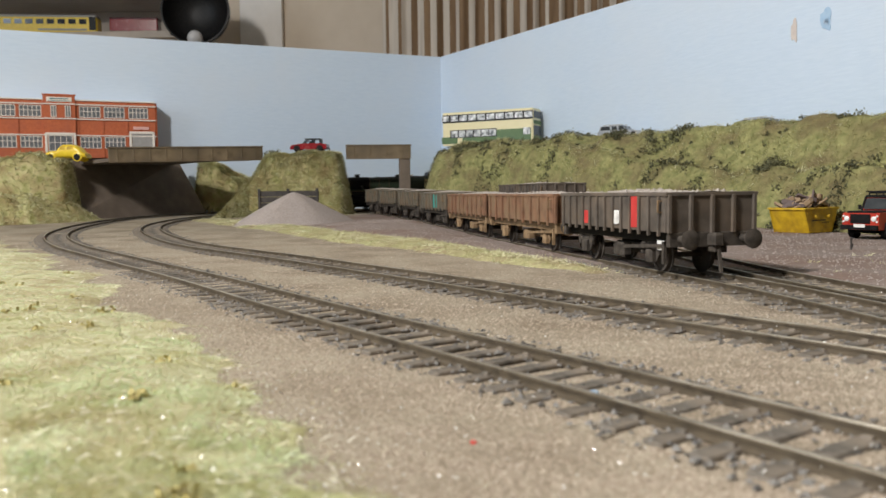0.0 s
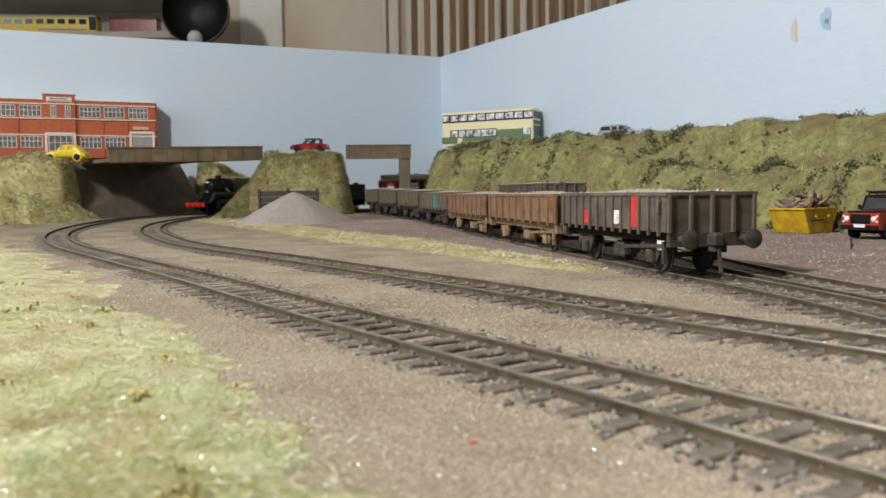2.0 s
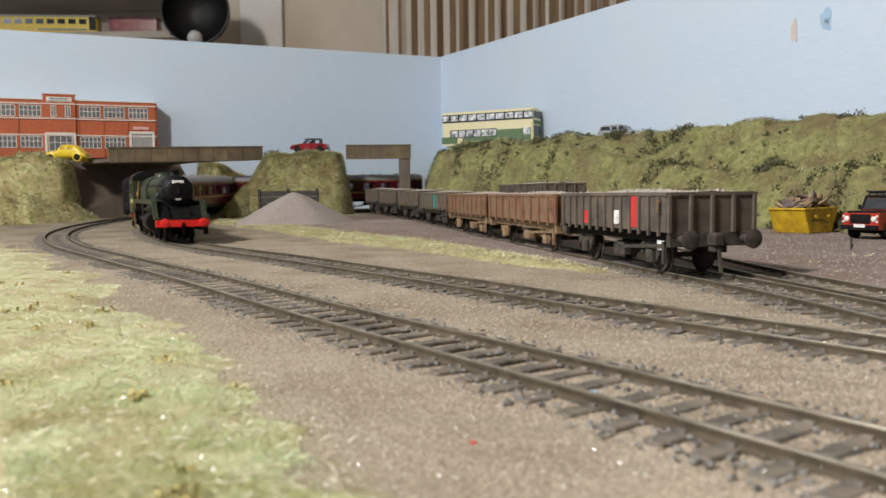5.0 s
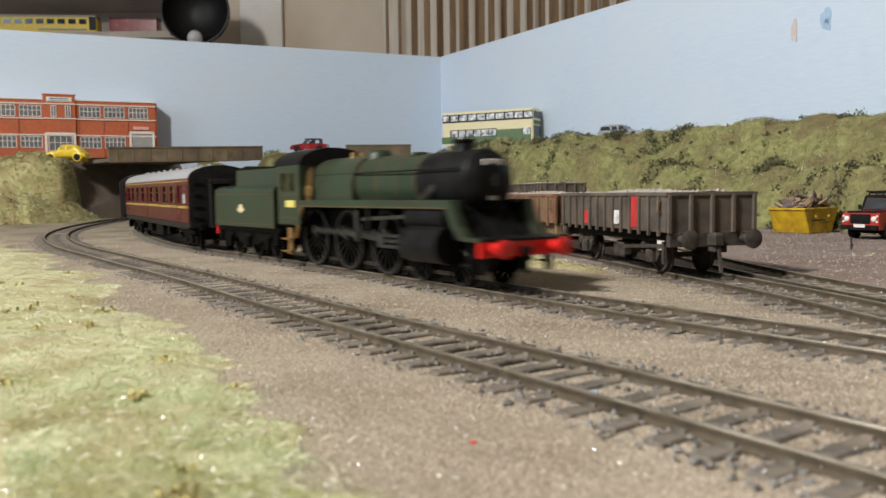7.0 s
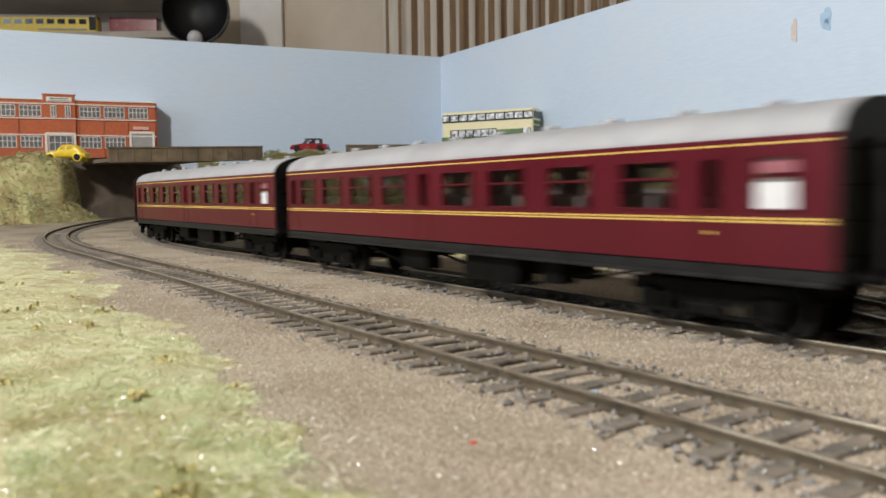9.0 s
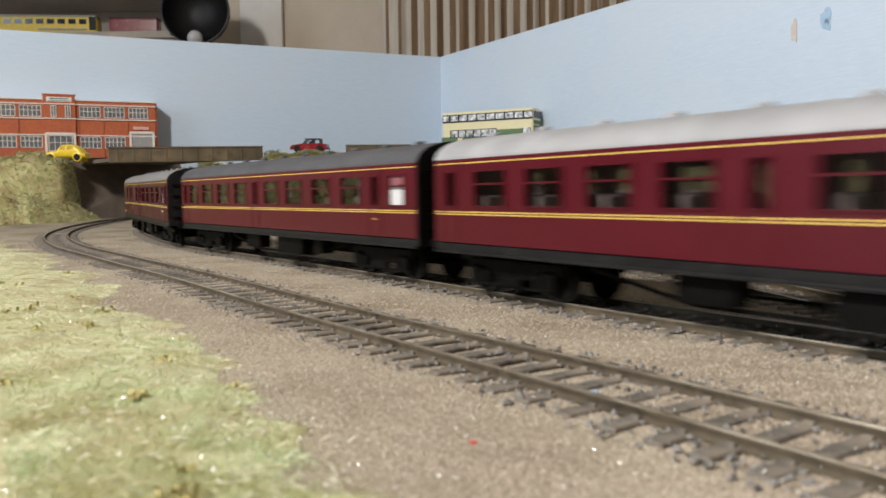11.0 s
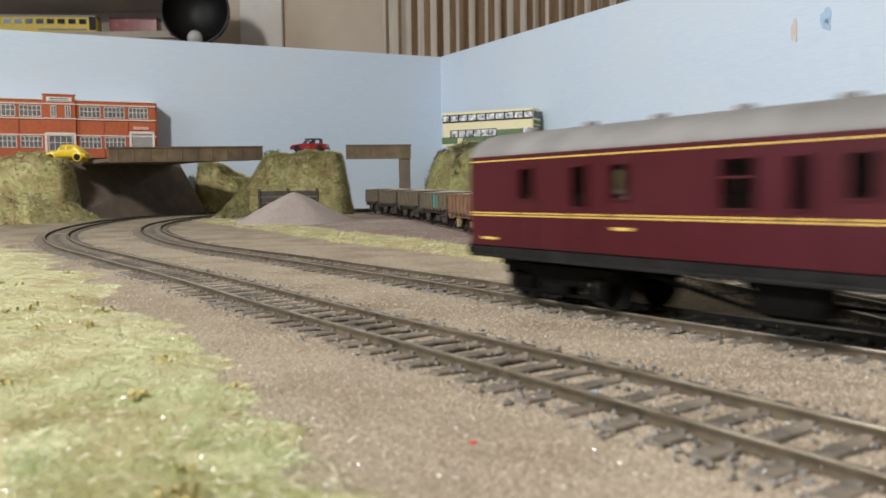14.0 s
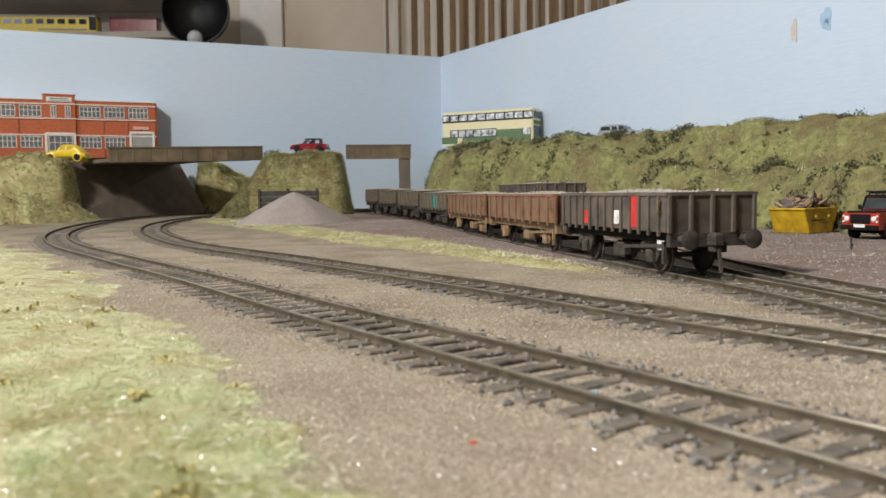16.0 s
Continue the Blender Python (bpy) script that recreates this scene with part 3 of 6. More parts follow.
scatter("straw_fibres", "long pale straw fibres lying over the grass", "grass", STRAW, np.stack([x, y, grass_z(x, y) + 0.1], 1), 3.0, "blade", 34, tilt=0.2, wide=0.005)

x, y = sample_view(330000, 5, power=1.7)
d = inside(GRASS, x, y)
ok = (d < rs.uniform(-6, 16, len(x))) & (y < 680)
x, y = x[ok], y[ok]
scatter("ballast", "fine sandy brown ballast grains", "ballast", GRAIN, np.stack([x, y, ground_z(x, y) - 0.05], 1), 0.27, "grain", 6)
# darker chips shed along the sleeper ends
pts = []
for line, many in ((NEAR, 2800), (TRAIN, 2600), (SIDING, 1600), (YARDL, 800)):
    seen = [k for k in range(2, len(line) - 3) if 40 < line[k][1] < 720]
    for i in range(many):
        k = seen[int(len(seen) * rs.uniform(0, 1) ** 0.6)]
        off = rs.choice([-1, 1]) * (rs.uniform(9, 19) if rs.uniform() < 0.6 else rs.uniform(1, 8))
        p = rail_points(line[k:k + 2], off)[0]
        pts.append((p[0], p[1], rise(p[1]) + 2.15))
scatter("stone_chips", "loose grey stone chips beside the rails", "stones", STONE, pts, 0.66, "grain", 8)
# painted glints: white grains, scattered mostly over the grass
x, y = sample_view(4200, 9, power=2.0)
ok = (inside(GRASS, x, y) > 0) | (rs.uniform(0, 1, len(x)) < 0.25)
x, y = x[ok], y[ok]
scatter("glint_grains", "tiny white grains painted as glints in the ground cover", "grains", GLINT, np.stack([x, y, np.maximum(ground_z(x, y), grass_z(x, y) * (inside(GRASS, x, y) > 0)) + 0.8], 1), 0.18, "grain", 10)
for nm, lab, mt, px, py, sz in (("fleck", "small blue plastic fleck on a sleeper end", BLUEP, 23, 120, 0.8), ("fleck", "small red fleck on the sand", REDFLECK, 3.5, 97, 0.42)):
    tagged(part(nm, Mesh().lathe([(0.1, -0.5), (1, -0.2), (0.9, 0.5), (0.2, 0.8)], 7), mt, None, at=(px, py, 3.2)), lab, "debris").scale = (sz, sz * 0.7, sz)

# yard of lilac-grey gravel round the siding
YARDP = [(-229.9, 832.2), (-164.2, 780.2), (-115, 708.7), (-65.5, 621.8), (-21.5, 535.1), (18.9, 455), (46.4, 391.4), (63, 344), (120.9, 305.1), (135.2, 267.6), (165, 231.6), (260, 201.9), (420, 178.1), (450.6, 535.1), (325.9, 593.4), (262.8, 702.2), (164.2, 832.2), (43.8, 949.2), (-21.9, 1040.2), (-76.6, 988.2), (-131.4, 910.2), (-208, 897.2)]


def yard_z(X, Y):
    d = inside(YARDP, X, Y) + 5 * bumps(X, Y, 18, 3.0)
    hump = 5.0 * np.exp(-(((X + 45) / 55) ** 2 + ((Y - 700) / 90) ** 2))
    return ground_z(X, Y) + np.clip(d * 0.1, -1.4, 1.0) + np.where(near_line(X, Y, SIDING, 22), 0, hump)


tagged(sheet("yard_gravel", YARD, np.arange(-230, 440, 4.0), np.arange(160, 1070, 4.0), yard_z, lambda X, Y: inside(YARDP, X, Y) > -10), "fine lilac-grey gravel yard surface", "gravel", kind="structure")
x, y = rs.uniform(-200, 330, 26000), rs.uniform(200, 820, 26000)
ok = inside(YARDP, x, y) > 0
scatter("yard_grit", "fine grey grit on the yard", "gravel", HEAPM, np.stack([x[ok], y[ok], yard_z(x[ok], y[ok])], 1), 0.5, "grain", 12)

# brown clumps of loose turf lying in the grass
x, y = sample_view(260, 61, power=1.8)
ok = (inside(GRASS, x, y) > 2) & (bumps(x, y, 30, 1.5) > -0.2)
c = np.repeat(np.stack([x[ok], y[ok], grass_z(x[ok], y[ok]) + 0.3], 1), 16, axis=0)
scatter("turf_clumps", "small olive-brown clumps of turf in the grass", "turf", OLIVE, c + rs.normal(0, 1.0, c.shape) * np.array([1, 1, 0.35]), 1.1, "flake", 62)

# strips of grass beside the line
STRIP = [(-286.9, 897.2), (-224.5, 793.2), (-133.5, 656.3), (-75.2, 542.5), (-27.4, 465.1), (10.3, 388.7), (36.6, 341.4), (60.5, 308.9), (74.7, 314), (53.1, 364.1), (27.1, 436.4), (-12.9, 535.1), (-67.8, 638.6), (-131.4, 741.2), (-208, 858.2)]


def strip_z(X, Y):
    d = inside(STRIP, X, Y) + 6 * bumps(X, Y, 13, 5.0) - 2
    return ground_z(X, Y) + np.clip(d * 0.25, -1.5, 1.8)


tagged(sheet("grass_verge", VERGEMAT, np.arange(-300, 90, 3.0), np.arange(290, 910, 4.0), strip_z, lambda X, Y: inside(STRIP, X, Y) > -7), "pale grass verge between the tracks and the yard", "grass", kind="structure")
x, y = rs.uniform(-300, 90, 130000), rs.uniform(290, 910, 130000)
ok = inside(STRIP, x, y) + 8 * bumps(x, y, 13, 5.0) + 5 * bumps(x, y, 5, 6.0) > rs.uniform(-7, 13, len(x))
scatter("verge_grass", "pale green and straw grass tufts on the verge", "grass", PALETURF, np.stack([x[ok], y[ok], strip_z(x[ok], y[ok])], 1), 2.8, "blade", 14, tilt=0.45, wide=0.03)
x, y = rs.uniform(60, 330, 16000), rs.uniform(180, 390, 16000)
ok = (bumps(x, y, 16, 2.5) > 0.78) & ~near_line(x, y, SIDING, 17) & ~near_line(x, y, YARDL, 17) & (x > 0.36 * y)
scatter("weeds", "sparse weeds growing at the edge of the yard", "weeds", PALETURF, np.stack([x[ok], y[ok], ground_z(x[ok], y[ok]) + 0.5], 1), 3.0, "blade", 15, tilt=0.6)


# ---- grassy banks ----
def bank(name, label, poly, zfun, material=BANKMAT, tuft=TURF, n=20000, size=3.4, step=4.0, bush=0.0, seed=20, pale=0.25, lumpy=1.0):
    """A bank of carved scenery with turf and bramble on it."""
    xs = [p[0] for p in poly]
    ys = [p[1] for p in poly]
    X0, X1, Y0, Y1 = min(xs) - 8, max(xs) + 8, min(ys) - 8, max(ys) + 8

    def zf(X, Y):
        d = inside(poly, X, Y)
        h = zfun(X, Y, d)
        lump = (4.2 * bumps(X, Y, 24, seed + 3) + 3.0 * bumps(X, Y, 11, seed) + 1.5 * bumps(X, Y, 4.5, seed + 1)) * np.clip(d / 10, 0, 1) * lumpy
        return rise_np(Y) + h + lump
    b = thing(name, label, "embankment", kind="structure")
    body = sheet("bank_surface", material, np.arange(X0, X1, step), np.arange(Y0, Y1, step), zf, lambda X, Y: inside(poly, X, Y) > -5)
    body.parent = b
    r = np.random.RandomState(seed)
    x, y = r.uniform(X0, X1, n * 3), r.uniform(Y0, Y1, n * 3)
    ok = inside(poly, x, y) > -2
    x, y = x[ok], y[ok]
    z = zf(x, y)
    # more tufts where the bank is steep
    dz = np.abs(zf(x, y - 2) - z) + np.abs(zf(x - 2, y) - z) + 1.0
    patch = bumps(x, y, 15, seed + 11) + 0.5 * bumps(x, y, 6, seed + 12)
    for k, (nm, mt, rule, grow, lean) in enumerate((("grass_tufts", tuft, patch > -9, 1.0, 0.45), ("pale_tufts", PALETURF, patch > pale, 1.35, 0.4), ("dark_scrub", BUSH, patch < -0.62, 0.8, 0.5))):
        jit = r.uniform(-2.5, 2.5, (len(x), 2))
        sel = (r.uniform(0, 9, len(x)) < dz + 1.5) & rule
        xx, yy = x[sel] + jit[sel, 0], y[sel] + jit[sel, 1]
        scatter(nm, "", "", mt, np.stack([xx, yy, zf(xx, yy) + r.uniform(-0.8, 1.0, len(xx))], 1), size * grow, "blade", seed + 2 + k, b, tilt=lean, wide=0.07)
    if bush:
        ok = (bumps(x, y, 17, seed + 5) > 0.38) & (r.uniform(0, 1, len(x)) < bush)
        pts = np.repeat(np.stack([x[ok], y[ok], z[ok] + r.uniform(0, 3, ok.sum())], 1), 5, axis=0)
        pts = pts + r.normal(0, 1.6, pts.shape)
        scatter("bramble", "dark scrubby bramble", "", BUSH, pts, 1.8, "flake", seed + 9, b)
        # single bushes, each a loose clump
        many = int(760 * bush)
        pick = r.choice(len(x), many, replace=False)
        rad = r.uniform(1.0, 3.4, many)
        c = np.repeat(np.stack([x[pick], y[pick], z[pick] + rad * 0.4], 1), 26, axis=0)
        c = c + r.normal(0, 0.6, c.shape) * np.repeat(rad, 26)[:, None] * np.array([1, 1, 0.8])
        scatter("bushes", "dark leafy bushes dotted over the slope", "", BUSH, c, 1.7, "flake", seed + 13, b)
    return zf


def ramp(d, a, b, h):
    t = np.clip((d - a) / (b - a), 0, 1)
    return h * (t * t * (3 - 2 * t))


RB = [(-35, 1003.8), (-19.7, 972.6), (43.8, 925.8), (120.5, 832.2), (186.2, 728.2), (249, 630.2), (288.1, 542.5), (341.3, 405.3), (450, 190), (700, -71.2), (760, 35.6), (459.3, 517.6), (284.7, 840), (0, 1308.1), (-32.9, 1280.8), (-39.4, 1079.3)]


RBX = [q for q in RB[:10]] + [(1200, 300), (1200, 1600), (-30, 1600), (-36, 1100)]


def right_bank(X, Y, d):
    d = inside(RBX, X, Y)
    # a lower slope, a ledge that widens to the front, and an upper slope
    w = np.clip((X - 130) / 120, 0, 1)
    low = ramp(d, -2, 34, 1.0) * (78 - 30 * w)
    up = ramp(d, 28 + 18 * w, 66 + 16 * w, 1.0) * (11 + 32 * w)
    return low + up


zf_right = bank("embankment", "long grassy embankment with scrubby bramble along the backscene", RB, right_bank, n=170000, size=2.8, bush=0.6, seed=21, pale=0.1)
LB = [(-985, 700), (-613, 818), (-498, 862), (-455, 880), (-424, 902), (-424, 945), (-478, 1032), (-516, 1096), (-613, 1034), (-985, 868)]
zf_left = bank("embankment", "grassy bank with pale tufts below the factory", LB, lambda X, Y, d: ramp(d, 0, 15, 72.0), material=PALEBANK, n=90000, size=3.4, tuft=TURF, bush=0.05, seed=31, pale=-0.5, lumpy=1.8)
SKIRT = [(-985, 650), (-640, 752), (-500, 806), (-436, 850), (-404, 900), (-402, 940), (-430, 950), (-500, 930), (-640, 860), (-985, 760)]
bank("embankment", "low apron of pale tufted grass at the bank's foot", SKIRT, lambda X, Y, d: ramp(d, -3, 40, 30.0), material=PALEBANK, n=60000, size=3.4, tuft=TURF, seed=36, pale=-0.6, lumpy=1.0)
CB = [(-286.9, 931), (-254, 931), (-232.1, 959.6), (-175.2, 967.4), (-122.6, 977.8), (-113.9, 1009), (-122.6, 1040.2), (-192.7, 1027.2), (-225.6, 1001.2), (-262.8, 964.8)]
zf_mid = bank("embankment", "steep grassy mound between the two bridges", CB, lambda X, Y, d: ramp(d, -3, 15, 1.0) * np.clip((X + 284) / 68, 0, 1) ** 1.5 * 77, material=PALEBANK, n=60000, size=2.8, tuft=TURF, bush=0.03, seed=41, pale=-0.7)
SB = [(-356, 1136), (-322, 1120), (-287, 1112), (-250, 1150), (-226, 1194), (-250, 1192), (-356, 1148)]
bank("embankment", "small shaded grassy bank behind the tracks", SB, lambda X, Y, d: ramp(d, -4, 9, 1.0) * np.clip((-205 - X) / 125, 0.15, 1) * 74, material=PALEBANK, n=30000, size=3.2, tuft=TURF, seed=51, pale=0.1)


# ---- bridges ----
def girder(name, label, a, b, z0, z1, thick=5.0, n=9):
    """A bridge side of card, with a capping and uprights."""
    d = Vector((b[0] - a[0], b[1] - a[1], 0))
    L = d.length
    ob = thing(name, label, "bridge", P(a[0], a[1], 0, math.degrees(math.atan2(d.y, d.x))), kind="structure")
    part("side_panel", Mesh().box(L / 2, 0, (z0 + z1) / 2, L, thick, z1 - z0, 0.5), CONCRETE, ob)
    part("capping", Mesh().box(L / 2, 0, z1 + 0.6, L + 1, thick + 2, 1.6, 0.4), CONCRETE, ob)
    for i in range(n):
        part("upright", Mesh().box(L * (i + 0.5) / n, -thick / 2 - 0.3, (z0 + z1) / 2, 1.0, 0.8, z1 - z0 - 1, 0.2), CONCRETE, ob)
    return ob, L


g1, L1 = girder("road_bridge", "brown-stained card road bridge over the curved tracks", (-378, 908), (-224, 1003), 73.7, 90, n=10)
g1.matrix_world = g1.matrix_world @ pose(0, 0, 0, 0, -1.5, 0)
# the deck's unseen back part is lengthened to cast shade on the abutment
part("deck", Mesh().prism([(0, 2.6), (L1, 2.6), (L1, 50), (L1 * 0.72, 62), (L1 * 0.55, 170), (-24, 170), (-14, 60), (-3, 20)], 75, 79, "z"), DARKCARD, g1, "dark road deck")
g2, L2 = girder("road_bridge", "short brown-stained card bridge over the siding", (-123, 1022), (-40, 1029), 79.2, 96, n=4)
part("deck", Mesh().box(L2 / 2, 22, 83, L2, 42, 4, 0.4), DARKCARD, g2, "dark road deck")
part("pier", Mesh().box(L2 - 8, 12, 47, 14, 26, 72, 0.6), DARKCARD, g2, "dark card bridge pier")
part("pier", Mesh().box(L2 - 13.5, -0.5, 70, 2.2, 2.2, 20, 0.4), DARKCARD, g2)
ab = thing("bridge_abutment", "dark brown card abutment wall under the road bridge", "abutment", kind="structure")
m = Mesh()
A, B = Vector((-530, 1082, 0)), Vector((-324, 1120, 0))
dv = B - A
vs = []
for off in (0, 5):
    for u, z in ((-0.06, 6), (0.93, 6), (0.73, 84), (-0.06, 84)):
        p = A + dv * u
        vs.append((p.x - dv.y / dv.length * off, p.y + dv.x / dv.length * off, z))
m.add(vs, [(0, 1, 2, 3), (7, 6, 5, 4), (0, 4, 5, 1), (1, 5, 6, 2), (2, 6, 7, 3), (3, 7, 4, 0)])
part("wall_panel", m, DARKCARD, ab)
slope = [(-434, 908, 5), (-328, 1110, 5), (-368, 1110, 84), (-466, 952, 80)]
m = Mesh().add(slope + [(x - 5, y + 1, z - 1) for x, y, z in slope], [(0, 1, 2, 3), (7, 6, 5, 4), (0, 4, 5, 1), (1, 5, 6, 2), (2, 6, 7, 3), (3, 7, 4, 0)])
part("sloping_panel", m, DARKCARD, ab, "dark brown card face leaning back beside the track")


# ---- the train: origin of each vehicle on the rail head at its middle, x forward ----
WHEELS = []


def wheel_set(parent, x, dia, spokes=0, half=8.3, rim=FRAMEBLK, name="wheelset"):
    """A pair of flanged wheels on an axle, turning about its own axis."""
    r = dia / 2
    m = Mesh()
    m.lathe([(1.0, -half - 1.0), (1.0, half + 1.0)], 8, "y")
    for s in (-1, 1):
        prof = [(r * 0.80, s * (half - 0.9)), (r + 0.9, s * (half - 0.9)), (r + 0.9, s * (half - 0.5)), (r, s * (half - 0.4)), (r, s * (half + 1.2)), (r * 0.84, s * (half + 1.3)), (r * 0.80, s * (half + 1.0))]
        m.lathe(prof, 28, "y", caps=False)
        if spokes:
            m.lathe([(r * 0.22, s * (half - 0.6)), (r * 0.22, s * (half + 1.5)), (r * 0.12, s * (half + 1.6))], 12, "y")
            for i in range(spokes):
                a = 2 * math.pi * i / spokes
                m.bar((r * 0.15 * math.cos(a), s * (half + 0.5), r * 0.15 * math.sin(a)), (r * 0.85 * math.cos(a), s * (half + 0.5), r * 0.85 * math.sin(a)), 0.9, 0.9)
        else:
            m.lathe([(r * 0.82, s * (half - 0.4)), (r * 0.82, s * (half + 0.5)), (r * 0.3, s * (half + 1.0)), (1.0, s * (half + 1.1))], 24, "y")
    w = part(name, m, rim, parent, "", at=(x, 0, r))
    t = Mesh()
    for s in (-1, 1):
        t.lathe([(r * 0.86, s * (half + 1.25)), (r * 0.97, s * (half + 1.32)), (r * 0.99, s * (half + 1.2)), (r * 0.9, s * (half + 0.8))], 28, "y", caps=False)
    part("tyre", t, STEEL, w, "bright steel tyre", smooth=True)
    WHEELS.append((w, x, r))
    return w


def buffers(parent, x, sign, z=13.5, y=12.0, head=3.0, mt=FRAMEBLK, beam=None):
    for s in (-1, 1):
        m = Mesh().lathe([(1.3, x), (1.5, x + sign * 3.5), (0.9, x + sign * 3.6), (0.9, x + sign * 6.2), (head, x + sign * 6.3), (head * 1.02, x + sign * 6.8), (head * 0.7, x + sign * 7.2)], 18, "x", (0, s * y, z))
        part("buffer", m, mt, parent, smooth=True)


def panel_side(m, x0, x1, z0, z1, y, thick, holes):
    """A flat side from x0 to x1 with rectangular openings, as one connected sheet with thickness."""
    xs = sorted({x0, x1, *[h[0] for h in holes], *[h[1] for h in holes]})
    zs = sorted({z0, z1, *[h[2] for h in holes], *[h[3] for h in holes]})
    nx, nz = len(xs), len(zs)

    def solid(i, k):
        if not (0 <= i < nx - 1 and 0 <= k < nz - 1):
            return False
        cx, cz = (xs[i] + xs[i + 1]) / 2, (zs[k] + zs[k + 1]) / 2
        return not any(h[0] < cx < h[1] and h[2] < cz < h[3] for h in holes)
    vs = [(x, y + s * thick / 2, z) for s in (-1, 1) for z in zs for x in xs]

    def at(s, i, k):
        return s * nx * nz + k * nx + i
    fs = []
    for i in range(nx - 1):
        for k in range(nz - 1):
            if not solid(i, k):
                continue
            fs.append((at(0, i, k), at(0, i + 1, k), at(0, i + 1, k + 1), at(0, i, k + 1)))
            fs.append((at(1, i, k + 1), at(1, i + 1, k + 1), at(1, i + 1, k), at(1, i, k)))
            for di, dk, a, b in ((-1, 0, (0, 0), (0, 1)), (1, 0, (1, 0), (1, 1)), (0, -1, (0, 0), (1, 0)), (0, 1, (0, 1), (1, 1))):
                if not solid(i + di, k + dk):
                    fs.append((at(0, i + a[0], k + a[1]), at(0, i + b[0], k + b[1]), at(1, i + b[0], k + b[1]), at(1, i + a[0], k + a[1])))
    m.add(vs, fs)


def bogie(parent, x, base=33.0, dia=12.0):
    b = part("bogie", Mesh().box(x, 0, 9.0, base + 8, 18, 2.4, 0.3), FRAMEBLK, parent)
    for s in (-1, 1):
        m = Mesh()
        m.prism([(x - base / 2 - 5, 7.2), (x - base / 2 + 3, 8.8), (x - 7, 5.4), (x + 7, 5.4), (x + base / 2 - 3, 8.8), (x + base / 2 + 5, 7.2), (x + base / 2 + 5, 10.4), (x - base / 2 - 5, 10.4)], s * 11.6, s * 12.8)
        for k in (-1, 1):
            m.box(x + k * base / 2, s * 13.0, 6.0, 4.4, 2.6, 5.0, 0.6)
            m.box(x + k * (base / 2 - 5), s * 13.0, 5.2, 2.6, 2.0, 4.4, 0.5)
        m.box(x, s * 13.2, 4.6, 11, 2.4, 2.4, 0.4)
        m.bar((x - base / 2, s * 13.4, 3.2), (x + base / 2, s * 13.4, 3.2), 0.8, 0.8)
        part("side_frame", m, FRAMEBLK, b)
    for k in (-1, 1):
        w = wheel_set(parent, x + k * base / 2, dia)


